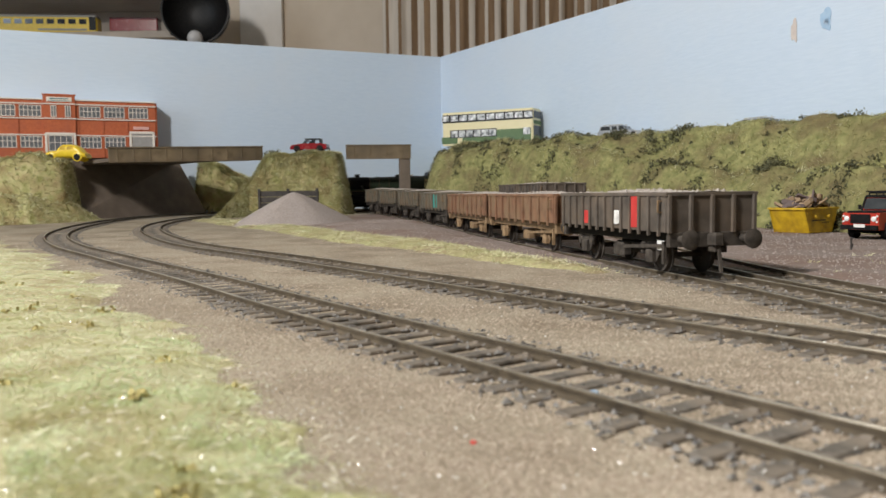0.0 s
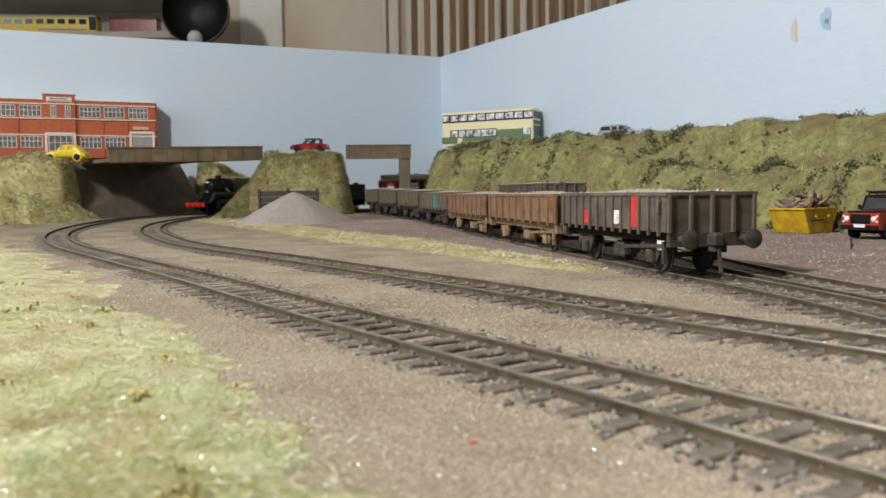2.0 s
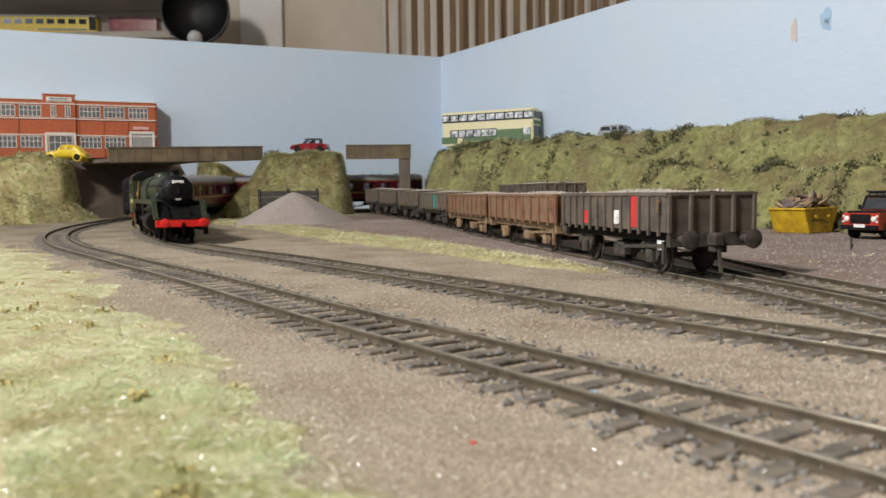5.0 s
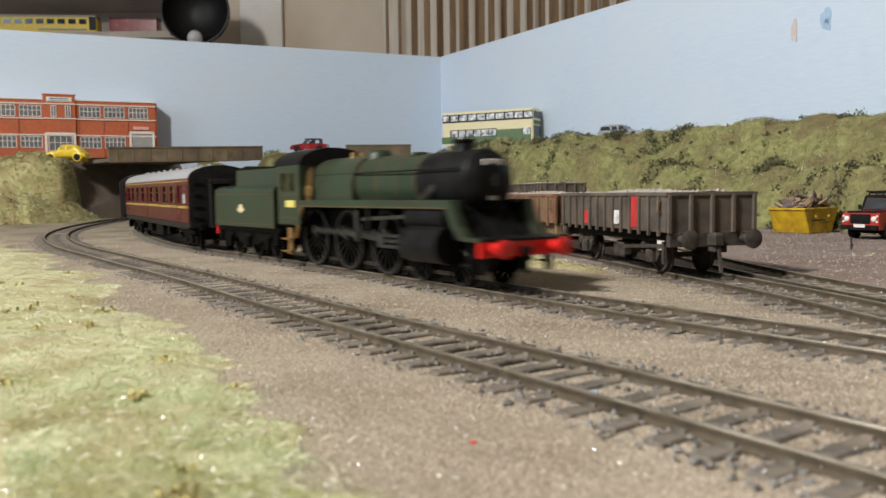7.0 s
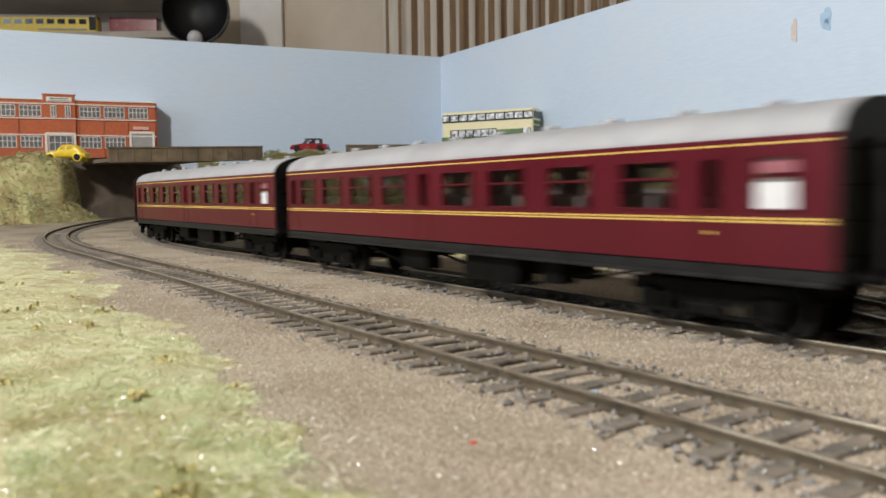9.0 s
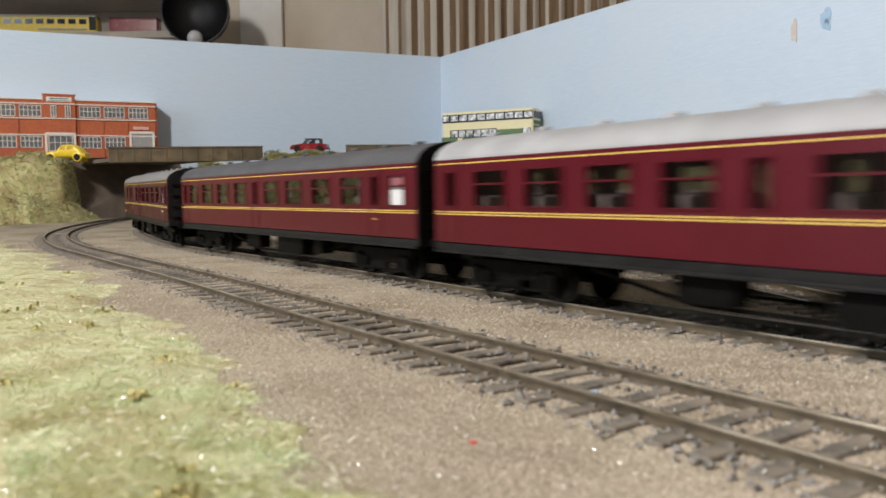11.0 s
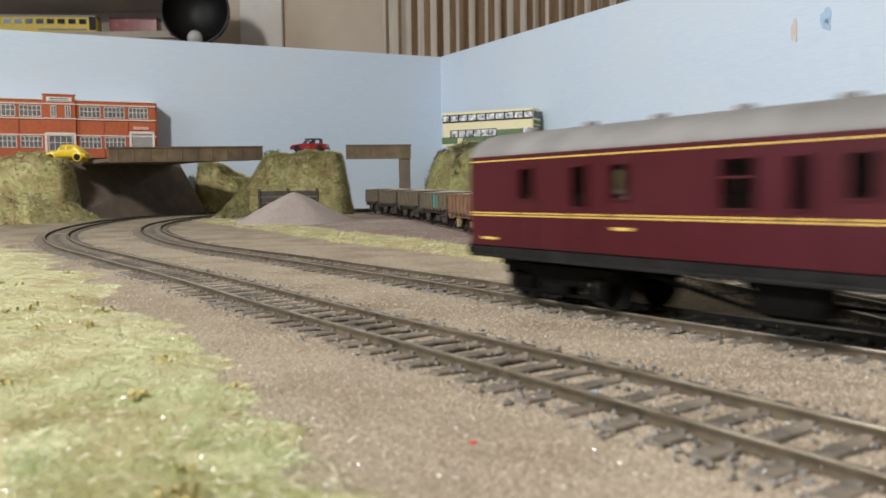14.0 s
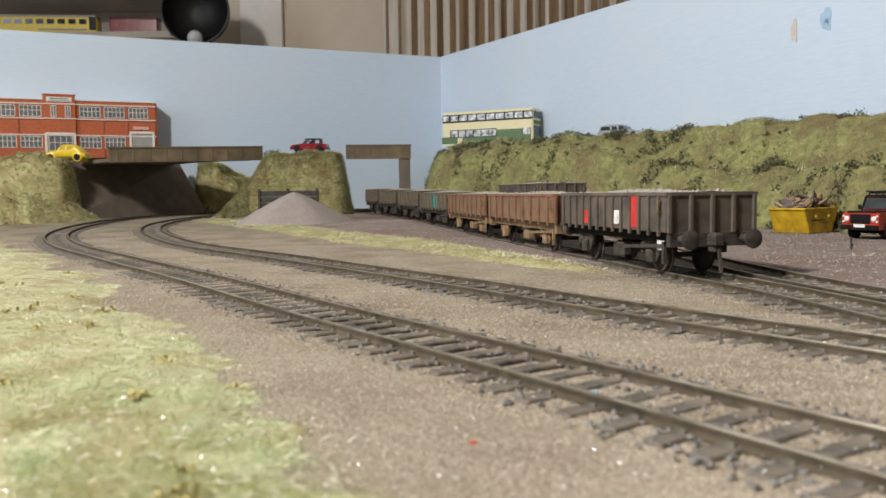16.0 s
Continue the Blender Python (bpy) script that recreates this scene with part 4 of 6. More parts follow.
def coach(label, paint, roofm, windows, vents, brake=False):
    """A corridor coach. windows: middle, width, sort; from the front end."""
    c = thing("passenger_coach", label, "railway coach", group="coaches of the train")
    H, Z0, Z1 = 123.5, 15.3, 40.5
    for s in (-1, 1):
        holes, panes = [], []
        for u, w, sort in windows:
            x = H - u * 0.961
            z0, z1 = (26.0, 37.0) if sort != "small" else (28.0, 37.0)
            holes.append((x - w / 2, x + w / 2, z0, z1))
            panes.append((x, w, z0, z1, sort))
        m = Mesh()
        panel_side(m, -H, H, Z0, Z1, s * 17.4, 1.2, holes)
        side = part("body_side", m, paint, c)
        m = Mesh()
        for z, h in ((23.9, 0.32), (24.6, 0.32), (39.2, 0.32)):
            m.box(0, s * 18.05, z, 2 * H - 1, 0.16, h)
        part("lining", m, YELLOWLINE, side, "thin yellow lining")
        for x, w, z0, z1, sort in panes:
            fr = Mesh()
            for a, b, sx, sz in ((x, z0 + 0.25, w, 0.5), (x, z1 - 0.25, w, 0.5), (x - w / 2 + 0.25, (z0 + z1) / 2, 0.5, z1 - z0), (x + w / 2 - 0.25, (z0 + z1) / 2, 0.5, z1 - z0)):
                fr.box(a, s * 17.7, b, sx, 1.3, sz)
            if sort in ("big", "white"):
                fr.box(x, s * 17.75, z0 + (z1 - z0) * 0.62, w, 1.4, 0.5)
            win = part("window", fr, paint, side)
            zt = z1
            if sort == "white":
                zt = z0 + (z1 - z0) * 0.66
                part("top_light", Mesh().box(x, s * 17.3, (zt + z1) / 2, w - 0.6, 0.3, z1 - zt - 0.4), ALU, win, "dull pink-tinted top light")
            g = part("pane", Mesh().box(x, s * 17.3, (z0 + zt) / 2, w - 0.6, 0.3, zt - z0 - 0.6), FROST if sort == "white" else GLASS, win, "white frosted pane" if sort == "white" else "")
            g.visible_shadow = sort == "white"
            if sort in ("door", "small"):
                d = Mesh()
                for k in (-1, 1):
                    d.box(x + k * 4.2, s * 18.02, 27.5, 0.22, 0.25, 24)
                d.box(x - 2.8, s * 18.4, 24.6, 0.8, 0.7, 0.35)
                part("door", d, paint, side)
        for x, z, l in ((-H + 9, 17.4, 7), (-64, 21.4, 6), (H - 21, 21.4, 7)) if brake else ((H - 27, 21.4, 1.2),):
            part("door_marking", Mesh().box(x, s * 18.06, z, l, 0.14, 0.7), YELLOWLINE, side)
    # roof of one shallow arch with an eave
    out = [(17.9, 40.5), (17.9, 41.2)] + [(17.6 * math.cos(a), 41.0 + 7.0 * math.sin(a)) for a in np.linspace(0.12, math.pi - 0.12, 18)] + [(-17.9, 41.2), (-17.9, 40.5)]
    roof = part("roof", Mesh().prism(out, -H, H, "x"), roofm, c, smooth=True)
    for u, y in vents:
        z = 41.0 + 7.0 * math.sqrt(max(0, 1 - (y / 17.6) ** 2))
        part("roof_vent", Mesh().box(H - u, y, z + 0.6, 4.4, 2.4, 1.6, 0.5), roofm, roof)
    seats = Mesh().box(0, 0, 17.0, 242, 31, 1.0)
    for k in range(20):
        for y in (-9.5, 9.5):
            seats.box(-114 + k * 12, y, 21.5, 5.0, 11, 8.0, 0.8).box(-114 + k * 12, y, 26.5, 1.6, 11, 6.0, 0.6)
    part("seating", seats, INTERIOR, c, "rows of dull brown seats")
    part("floor_pan", Mesh().box(0, 0, 15.6, 246, 33.5, 1.2), FRAMEBLK, c)
    for s in (-1, 1):
        part("solebar", Mesh().box(0, s * 16.4, 13.6, 246, 2.4, 3.2, 0.4).box(0, s * 17.4, 12.4, 247, 2.4, 0.8, 0.2), BLACK, c, "black solebar and step board")
        e = Mesh().prism([(-17.6, 13), (17.6, 13)] + [(17.65 * math.cos(a), 40.8 + 7.1 * math.sin(a)) for a in np.linspace(0.05, math.pi - 0.05, 14)], s * H - 0.6, s * H + 0.6, "x")
        end = part("end_panel", e, BLACK, c, "black coach end")
        g = Mesh()
        for y0, y1, z0, z1 in ((-6.5, -5, 14, 39), (5, 6.5, 14, 39), (-6.5, 6.5, 37.5, 40), (-6.5, 6.5, 13, 15)):
            g.box(s * (H + 2.2), (y0 + y1) / 2, (z0 + z1) / 2, 4.0, y1 - y0, z1 - z0, 0.3)
        part("gangway", g, RUBBER, end, "black corridor connection")
        for k in range(4):
            for y in (-13, 13):
                part("end_step", Mesh().box(s * (H + 0.9), y, 18 + k * 6.5, 1.0, 5.0, 0.5), FRAMEBLK, end)
        buffers(c, s * H, s, 13.6, 11.5, 2.6)
        part("coupling", Mesh().box(s * (H + 3), 0, 9, 8, 2.4, 2, 0.4), FRAMEBLK, c)
        bogie(c, s * 92)
    for x, l, h, y in ((18, 26, 7.5, -13), (18, 26, 7.5, 13), (-24, 16, 6.5, -12.5), (-46, 9, 5, 12), (44, 8, 6, -12)):
        part("battery_box", Mesh().box(x, y, 12 - h / 2, l, 6, h, 0.5), FRAMEBLK, c)
    for s in (-1, 1):
        t = Mesh().bar((-62, s * 11, 10.5), (-30, s * 11, 4.5), 0.9, 0.9).bar((-30, s * 11, 4.5), (32, s * 11, 4.5), 0.9, 0.9).bar((32, s * 11, 4.5), (62, s * 11, 10.5), 0.9, 0.9)
        for k in (-30, 0, 32):
            t.bar((k, s * 11, 10.5), (k, s * 11, 4.5), 0.8, 0.8)
        part("truss", t, FRAMEBLK, c)
    return c


OPEN = [(12.6, 10, "white"), (27.8, 5, "door"), (46, 16, "big"), (72, 16, "big"), (98.5, 16, "big"), (123, 16, "big"), (142.6, 5, "door"), (162, 16, "big"), (187, 16, "big"), (212, 16, "big"), (235, 14, "big"), (250, 4.5, "door")]
COMP = [(12.6, 10, "white"), (27.8, 5, "door"), (46, 15, "big"), (70, 15, "big"), (94, 15, "big"), (118, 15, "big"), (138, 5, "door"), (156, 15, "big"), (180, 15, "big"), (204, 15, "big"), (228, 15, "big"), (248, 5, "door")]
BRAKEW = [(8, 5, "door"), (20, 9, "white"), (42, 16, "big"), (68, 16, "big"), (94, 16, "big"), (119, 16, "big"), (137, 6, "small"), (149, 5, "door"), (163, 9, "big"), (196, 6, "small"), (210, 6, "door"), (231, 6, "small")]
VENTS = [(u, y) for u in range(24, 250, 24) for y in (0.0,)] + [(u, 6.0) for u in (36, 84, 132, 180, 228)]
coaches = [coach("maroon corridor coach with pale grey roof and yellow lining", MAROON, ROOFPALE, OPEN, VENTS),
           coach("maroon compartment coach with pale grey roof behind the first", MAROON, ROOFPALE, COMP, VENTS),
           coach("bright maroon coach with dark grey roof", MAROON, ROOFDARK, OPEN, VENTS),
           coach("darker weathered maroon brake coach at the train's tail", DKMAROON, ROOFMID, BRAKEW, VENTS, True)]

# locomotive
loco = thing("steam_locomotive", "weathered dark green steam locomotive with red buffer beam", "locomotive")
part("boiler", Mesh().lathe([(0.5, -52), (10.9, -52), (11.0, -14), (10.6, -4), (9.9, 32), (9.9, 33)], 40, "x", (0, 0, 34.4)), GREEN, loco, "green lined boiler", smooth=True)
for x, r in ((-12, 11.05), (4, 10.5), (18, 10.25), (31, 10.0)):
    part("boiler_band", Mesh().lathe([(r, x - 0.4), (r + 0.06, x), (r, x + 0.4)], 40, "x", (0, 0, 34.4)), ORANGE, loco, "thin orange boiler band", smooth=True)
sm = part("smokebox", Mesh().lathe([(10.3, 32), (10.4, 33), (10.4, 61), (10.0, 62), (9.2, 62.6), (8.8, 62.7), (8.2, 63.6), (5, 64.6), (0.6, 65)], 40, "x", (0, 0, 34.4)), SMOKEB, loco, "black smokebox and round door", smooth=True)
part("door_handle", Mesh().box(65.6, 0, 34.4, 1.0, 0.6, 4).lathe([(1.0, 64.6), (0.8, 66)], 10, "x", (0, 0, 34.4)), STEEL, sm)
part("number_plate", Mesh().box(64.1, 0, 40.2, 0.7, 7.5, 2.0, 0.2), WHITEMARK, sm, "pale number plate bar")
part("shed_plate", Mesh().box(64.2, 0, 28.8, 0.7, 3.6, 1.8, 0.2), GREYDOOR, sm)
part("smokebox_saddle", Mesh().box(50, 0, 22, 18, 15, 8, 0.6), SMOKEB, loco)
part("chimney", Mesh().lathe([(4.6, 42.8), (3.7, 45), (3.5, 47), (4.1, 47.6), (4.1, 48.4), (3.0, 48.5), (2.8, 46)], 24, "z", (48, 0, 0)), SMOKEB, loco, smooth=True)
part("dome", Mesh().lathe([(6.2, 42.5), (5.4, 45), (5.0, 46.6), (3.8, 47.6), (0.5, 48)], 24, "z", (-11, 0, 0)), GREEN, loco, smooth=True)
part("top_feed", Mesh().box(20, 0, 44.4, 4, 7, 2, 0.7), GREEN, loco)
part("safety_valve", Mesh().lathe([(1.2, 45), (1.0, 47.4), (0.5, 47.8)], 10, "z", (-30, 2, 0)).lathe([(1.2, 45), (1.0, 47.4), (0.5, 47.8)], 10, "z", (-30, -2, 0)), BRASS, loco)
fb = [(-12.2, 28), (12.2, 28), (12.2, 35)] + [(11.8 * math.cos(a), 35.4 + 10.4 * math.sin(a)) for a in np.linspace(0.1, math.pi - 0.1, 14)] + [(-12.2, 35)]
part("firebox", Mesh().prism(fb, -52, -12, "x"), GREEN, loco, smooth=True)
for s in (-1, 1):
    rp = part("running_plate", Mesh().box(4, s * 14.0, 27.6, 116, 6.6, 1.0, 0.2), GREEN, loco)
    part("valance", Mesh().box(4, s * 17.0, 26.6, 116, 0.7, 2.8), GREEN, rp)
    part("valance_lining", Mesh().box(4, s * 17.42, 25.6, 115, 0.12, 0.4), ORANGE, rp, "thin orange lining")
    drop = Mesh().prism([(60, 28.0), (64, 28.0), (68, 20), (72, 16.6), (80, 16.6), (80, 15.4), (70, 15.4), (64.5, 20)], s * 14.2, s * 17.3)
    part("front_drop_plate", drop, GREEN, loco)
    part("front_steps", Mesh().box(72, s * 15.4, 8, 4, 3, 0.6).box(74, s * 15.4, 10, 0.6, 3, 10), SMOKEB, loco)
    cy = part("cylinder", Mesh().lathe([(1, 36), (6.0, 36.2), (6.2, 38), (6.2, 58), (6.0, 60), (1.5, 60.2)], 24, "x", (0, s * 14.6, 13.5)).lathe([(1, 36), (3.6, 36.2), (3.6, 60), (1.0, 61)], 18, "x", (0, s * 14.2, 22.2)).box(48, s * 13.6, 17.6, 20, 6, 7, 0.6), SMOKEB, loco, smooth=True)
    part("piston_rod", Mesh().lathe([(0.8, 14), (0.8, 37)], 10, "x", (0, s * 15.2, 13.5)), RODSTEEL, cy)
    part("slide_bar", Mesh().box(26, s * 15.2, 15.4, 24, 1.2, 1.1).box(26, s * 15.2, 11.6, 24, 1.2, 1.1).box(17, s * 15.2, 13.5, 5, 2, 3), RODSTEEL, loco)
    part("valve_gear", Mesh().bar((2, s * 15.5, 21), (34, s * 15.5, 22.4), 0.9, 1.3).bar((-2, s * 15.6, 24.5), (-2, s * 15.6, 12.5), 1.0, 2.2).bar((16, s * 15.7, 12), (20, s * 15.7, 22), 0.8, 1.2), RODSTEEL, loco)
    part("gear_bracket", Mesh().box(8, s * 14, 22, 2.0, 5, 9, 0.3), SMOKEB, loco)
    cabm = Mesh()
    panel_side(cabm, -76, -52, 17.5, 43.2, s * 16.6, 0.9, [(-72, -64.5, 32, 40), (-62.5, -56.5, 32, 40)])
    cab = part("cab_side", cabm, GREEN, loco)
    for x, w in ((-68.2, 7.2), (-59.5, 5.8)):
        part("cab_window", Mesh().box(x, s * 16.5, 36, w, 0.3, 7.8), GLASS, cab).visible_shadow = False
    part("cab_number_panel", Mesh().box(-62, s * 17.12, 26.5, 10, 0.14, 3.0), PLATEY, cab, "yellow number bar")
    part("cab_lining", Mesh().box(-64, s * 17.1, 20.4, 21, 0.12, 0.35).box(-64, s * 17.1, 30.4, 21, 0.12, 0.35), ORANGE, cab)
    part("cab_steps", Mesh().box(-68, s * 15.6, 5.5, 7, 3.4, 0.7).box(-68, s * 15.6, 11, 7, 3.4, 0.7).box(-68, s * 14.6, 10, 5, 0.7, 12), BRASS if s < 0 else SMOKEB, loco)
    pipes = Mesh()
    for k in range(3):
        pipes.bar((-48 - k * 1.8, s * 13.8, 28), (-48 - k * 1.8, s * 12.8, 42 - k), 1.0, 1.0)
    pipes.bar((-50, s * 16.2, 27), (-58, s * 16.2, 12), 1.4, 1.4)
    pipes.box(-49.5, s * 13.6, 32, 6, 2, 4, 0.6)
    part("injector_pipes", pipes, BRASS, loco, "copper injector pipes")
    part("handrail", Mesh().lathe([(0.32, -50), (0.32, 60)], 6, "x", (0, s * 11.0, 38.4)), SMOKEB, loco)
    part("smoke_deflector_bracket", Mesh().bar((44, s * 9.8, 33), (40, s * 13.4, 28), 1.0, 2.0), RODSTEEL, loco)
    part("frame_plate", Mesh().prism([(-74, 4), (-74, 22), (-40, 25), (60, 25), (76, 14), (76, 9), (68, 4)], s * 6.4, s * 7.2), FRAMEBLK, loco)
    part("lamp_bracket", Mesh().box(79, s * 8, 18.6, 0.7, 0.7, 3), SMOKEB, loco)
roofp = [(-16.8, 43), (16.8, 43)] + [(17.2 * math.cos(a), 43.2 + 7.6 * math.sin(a)) for a in np.linspace(0.05, math.pi - 0.05, 16)]
part("cab_roof", Mesh().prism(roofp, -80, -51, "x"), SMOKEB, loco, "black curved cab roof", smooth=True)
part("cab_front", Mesh().box(-52, 0, 36, 0.8, 33, 15), GREEN, loco)
part("backhead", Mesh().box(-54, 0, 28, 3, 20, 20, 1), FRAMEBLK, loco)
part("cab_floor", Mesh().box(-66, 0, 17.5, 24, 32, 1.5), FRAMEBLK, loco)
bb = part("buffer_beam", Mesh().box(79, 0, 13.2, 1.6, 34, 5.2, 0.3), REDBEAM, loco, "bright red buffer beam")
for s in (-1, 1):
    part("buffer", Mesh().lathe([(1.8, 79.6), (1.8, 83), (1.0, 83.1), (1.0, 85.4), (3.0, 85.5), (3.0, 86.1), (2.0, 86.6)], 20, "x", (0, s * 12, 13.4)), REDBEAM, bb, "red buffer shank with dark head", smooth=True)
part("coupling_hook", Mesh().box(81.5, 0, 12.6, 4, 1.4, 2, 0.3).box(81, 0, 8.5, 1, 2.2, 6), FRAMEBLK, bb)
part("front_platform", Mesh().prism([(68, 16.6), (80, 16.2), (80, 15.4), (62, 15.4), (56, 26.4), (58, 27)], -14.2, 14.2), SMOKEB, loco)
part("ash_pan", Mesh().box(-36, 0, 13, 26, 12, 12, 1), FRAMEBLK, loco)
DRIVERS = (10.0, -21.0, -52.0)
for x in DRIVERS:
    wheel_set(loco, x, 24.6, 16, name="driving_wheel")
for x in (59.0, 34.0):
    wheel_set(loco, x, 12.2, 10, name="bogie_wheel")
part("bogie_frame", Mesh().box(46.5, 0, 8.4, 34, 10, 2, 0.4).box(46.5, -6.6, 7, 33, 0.9, 4).box(46.5, 6.6, 7, 33, 0.9, 4), FRAMEBLK, loco)
RODS = []
for s in (-1, 1):
    m = Mesh().box(-21, 0, 0, 63, 0.9, 1.7, 0.2)
    for x in DRIVERS:
        m.lathe([(1.9, -0.7), (1.9, 0.7)], 14, "y", (x, 0, 0))
    rod = part("coupling_rod", m, RODSTEEL, loco, "steel coupling rod")
    RODS.append((rod, s * 11.6))
    m = Mesh().box(18.5, 0, 0, 39, 0.9, 1.8, 0.2).lathe([(2.2, -0.7), (2.2, 0.7)], 14, "y").lathe([(1.5, -0.7), (1.5, 0.7)], 12, "y", (37, 0, 0))
    crod = part("connecting_rod", m, RODSTEEL, loco, "steel connecting rod")
    RODS.append((crod, s * 13.2))

# tender
tender = thing("locomotive_tender", "dark green tender with crest, full of coal", "tender")
for s in (-1, 1):
    side = part("tank_side", Mesh().prism([(s * 16.8, 15), (s * 16.8, 32), (s * 16.2, 33.6), (s * 13.4, 35.2), (s * 13.0, 35.2), (s * 15.6, 33.2), (s * 16.0, 32), (s * 16.0, 15)], -42, 40, "x"), GREEN, tender)
    part("upper_side", Mesh().prism([(s * 13.4, 35.2), (s * 13.0, 43.0), (s * 12.4, 43.0), (s * 12.8, 35.2)], -18, 40, "x"), GREEN, tender)
    part("lining", Mesh().box(-1, s * 16.9, 31.0, 78, 0.12, 0.35).box(-1, s * 16.9, 16.6, 78, 0.12, 0.35), ORANGE, side, "thin orange lining")
    part("crest", Mesh().lathe([(2.4, s * 16.86), (2.4, s * 17.0)], 18, "y", (-3, 0, 24)).box(-3, s * 16.95, 23.4, 9, 0.14, 1.2), CREST, side, "pale gold round crest")
    part("frame", Mesh().prism([(-42, 13.5), (-42, 9), (-34, 6.6), (-20, 9.6), (-12, 6.6), (0, 6.0), (12, 6.6), (20, 9.6), (34, 6.6), (41, 9), (41, 13.5)], s * 12.4, s * 13.6), FRAMEBLK, tender)
    for x in (-26, 0, 26):
        part("axle_box", Mesh().box(x, s * 14.4, 7.4, 4.6, 2.6, 5.6, 0.5).box(x, s * 14.2, 10.8, 10, 1.8, 1.6, 0.5), FRAMEBLK, tender)
    part("front_step", Mesh().box(38, s * 15, 7, 5, 3, 0.7).box(38, s * 14.2, 10, 3, 1.6, 7), FRAMEBLK, tender)
    part("rear_step", Mesh().box(-40, s * 15, 7, 4, 3, 0.7).box(-40, s * 14.2, 10, 3, 1.6, 7), FRAMEBLK, tender)
part("tank_end", Mesh().box(-41.6, 0, 24.6, 0.9, 32, 19), GREEN, tender)
part("bunker_end", Mesh().prism([(-13, 35), (13, 35), (12.6, 43), (8, 45.5), (-8, 45.5), (-12.6, 43)], -18.8, -18, "x"), GREEN, tender)
part("bunker_front", Mesh().prism([(-16, 15), (16, 15), (13, 42), (9, 46.5), (-9, 46.5), (-13, 42)], 39.4, 40.2, "x"), SMOKEB, tender)
part("tank_top", Mesh().box(-30, 0, 34.4, 23, 30, 1.0, 0.3).lathe([(3.6, 34.8), (3.6, 37), (3.0, 37.4)], 16, "z", (-31, 0, 0)), SMOKEB, tender)
X, Y = np.meshgrid(np.linspace(-18, 39, 24), np.linspace(-12.6, 12.6, 14))
Z = 39.5 + 3.2 * np.cos(Y / 12.6 * 1.4) + 1.0 * bumps(X, Y, 2.6, 3.0)
m = Mesh()
m.v = np.stack([X.ravel(), Y.ravel(), Z.ravel()], 1).tolist()
m.f = [(j * 24 + i, j * 24 + i + 1, (j + 1) * 24 + i + 1, (j + 1) * 24 + i) for j in range(13) for i in range(23)]
part("coal_load", m, COAL, tender, "heaped black coal")
part("floor_frame", Mesh().box(0, 0, 14.0, 84, 30, 2, 0.3), FRAMEBLK, tender)
bm2 = part("buffer_beam", Mesh().box(-42.6, 0, 12.6, 1.4, 32, 4.6, 0.3), REDBEAM, tender, "red rear buffer beam")
buffers(tender, -43, -1, 13.4, 11.8, 2.6)
part("drawbar", Mesh().box(44, 0, 9, 12, 3, 1.6, 0.3), FRAMEBLK, tender)
for x in (-26.0, 0.0, 26.0):
    wheel_set(tender, x, 14.2, 10)

tender.scale = (0.91, 1.0, 1.0)
loco.scale = (0.955, 1.0, 1.0)


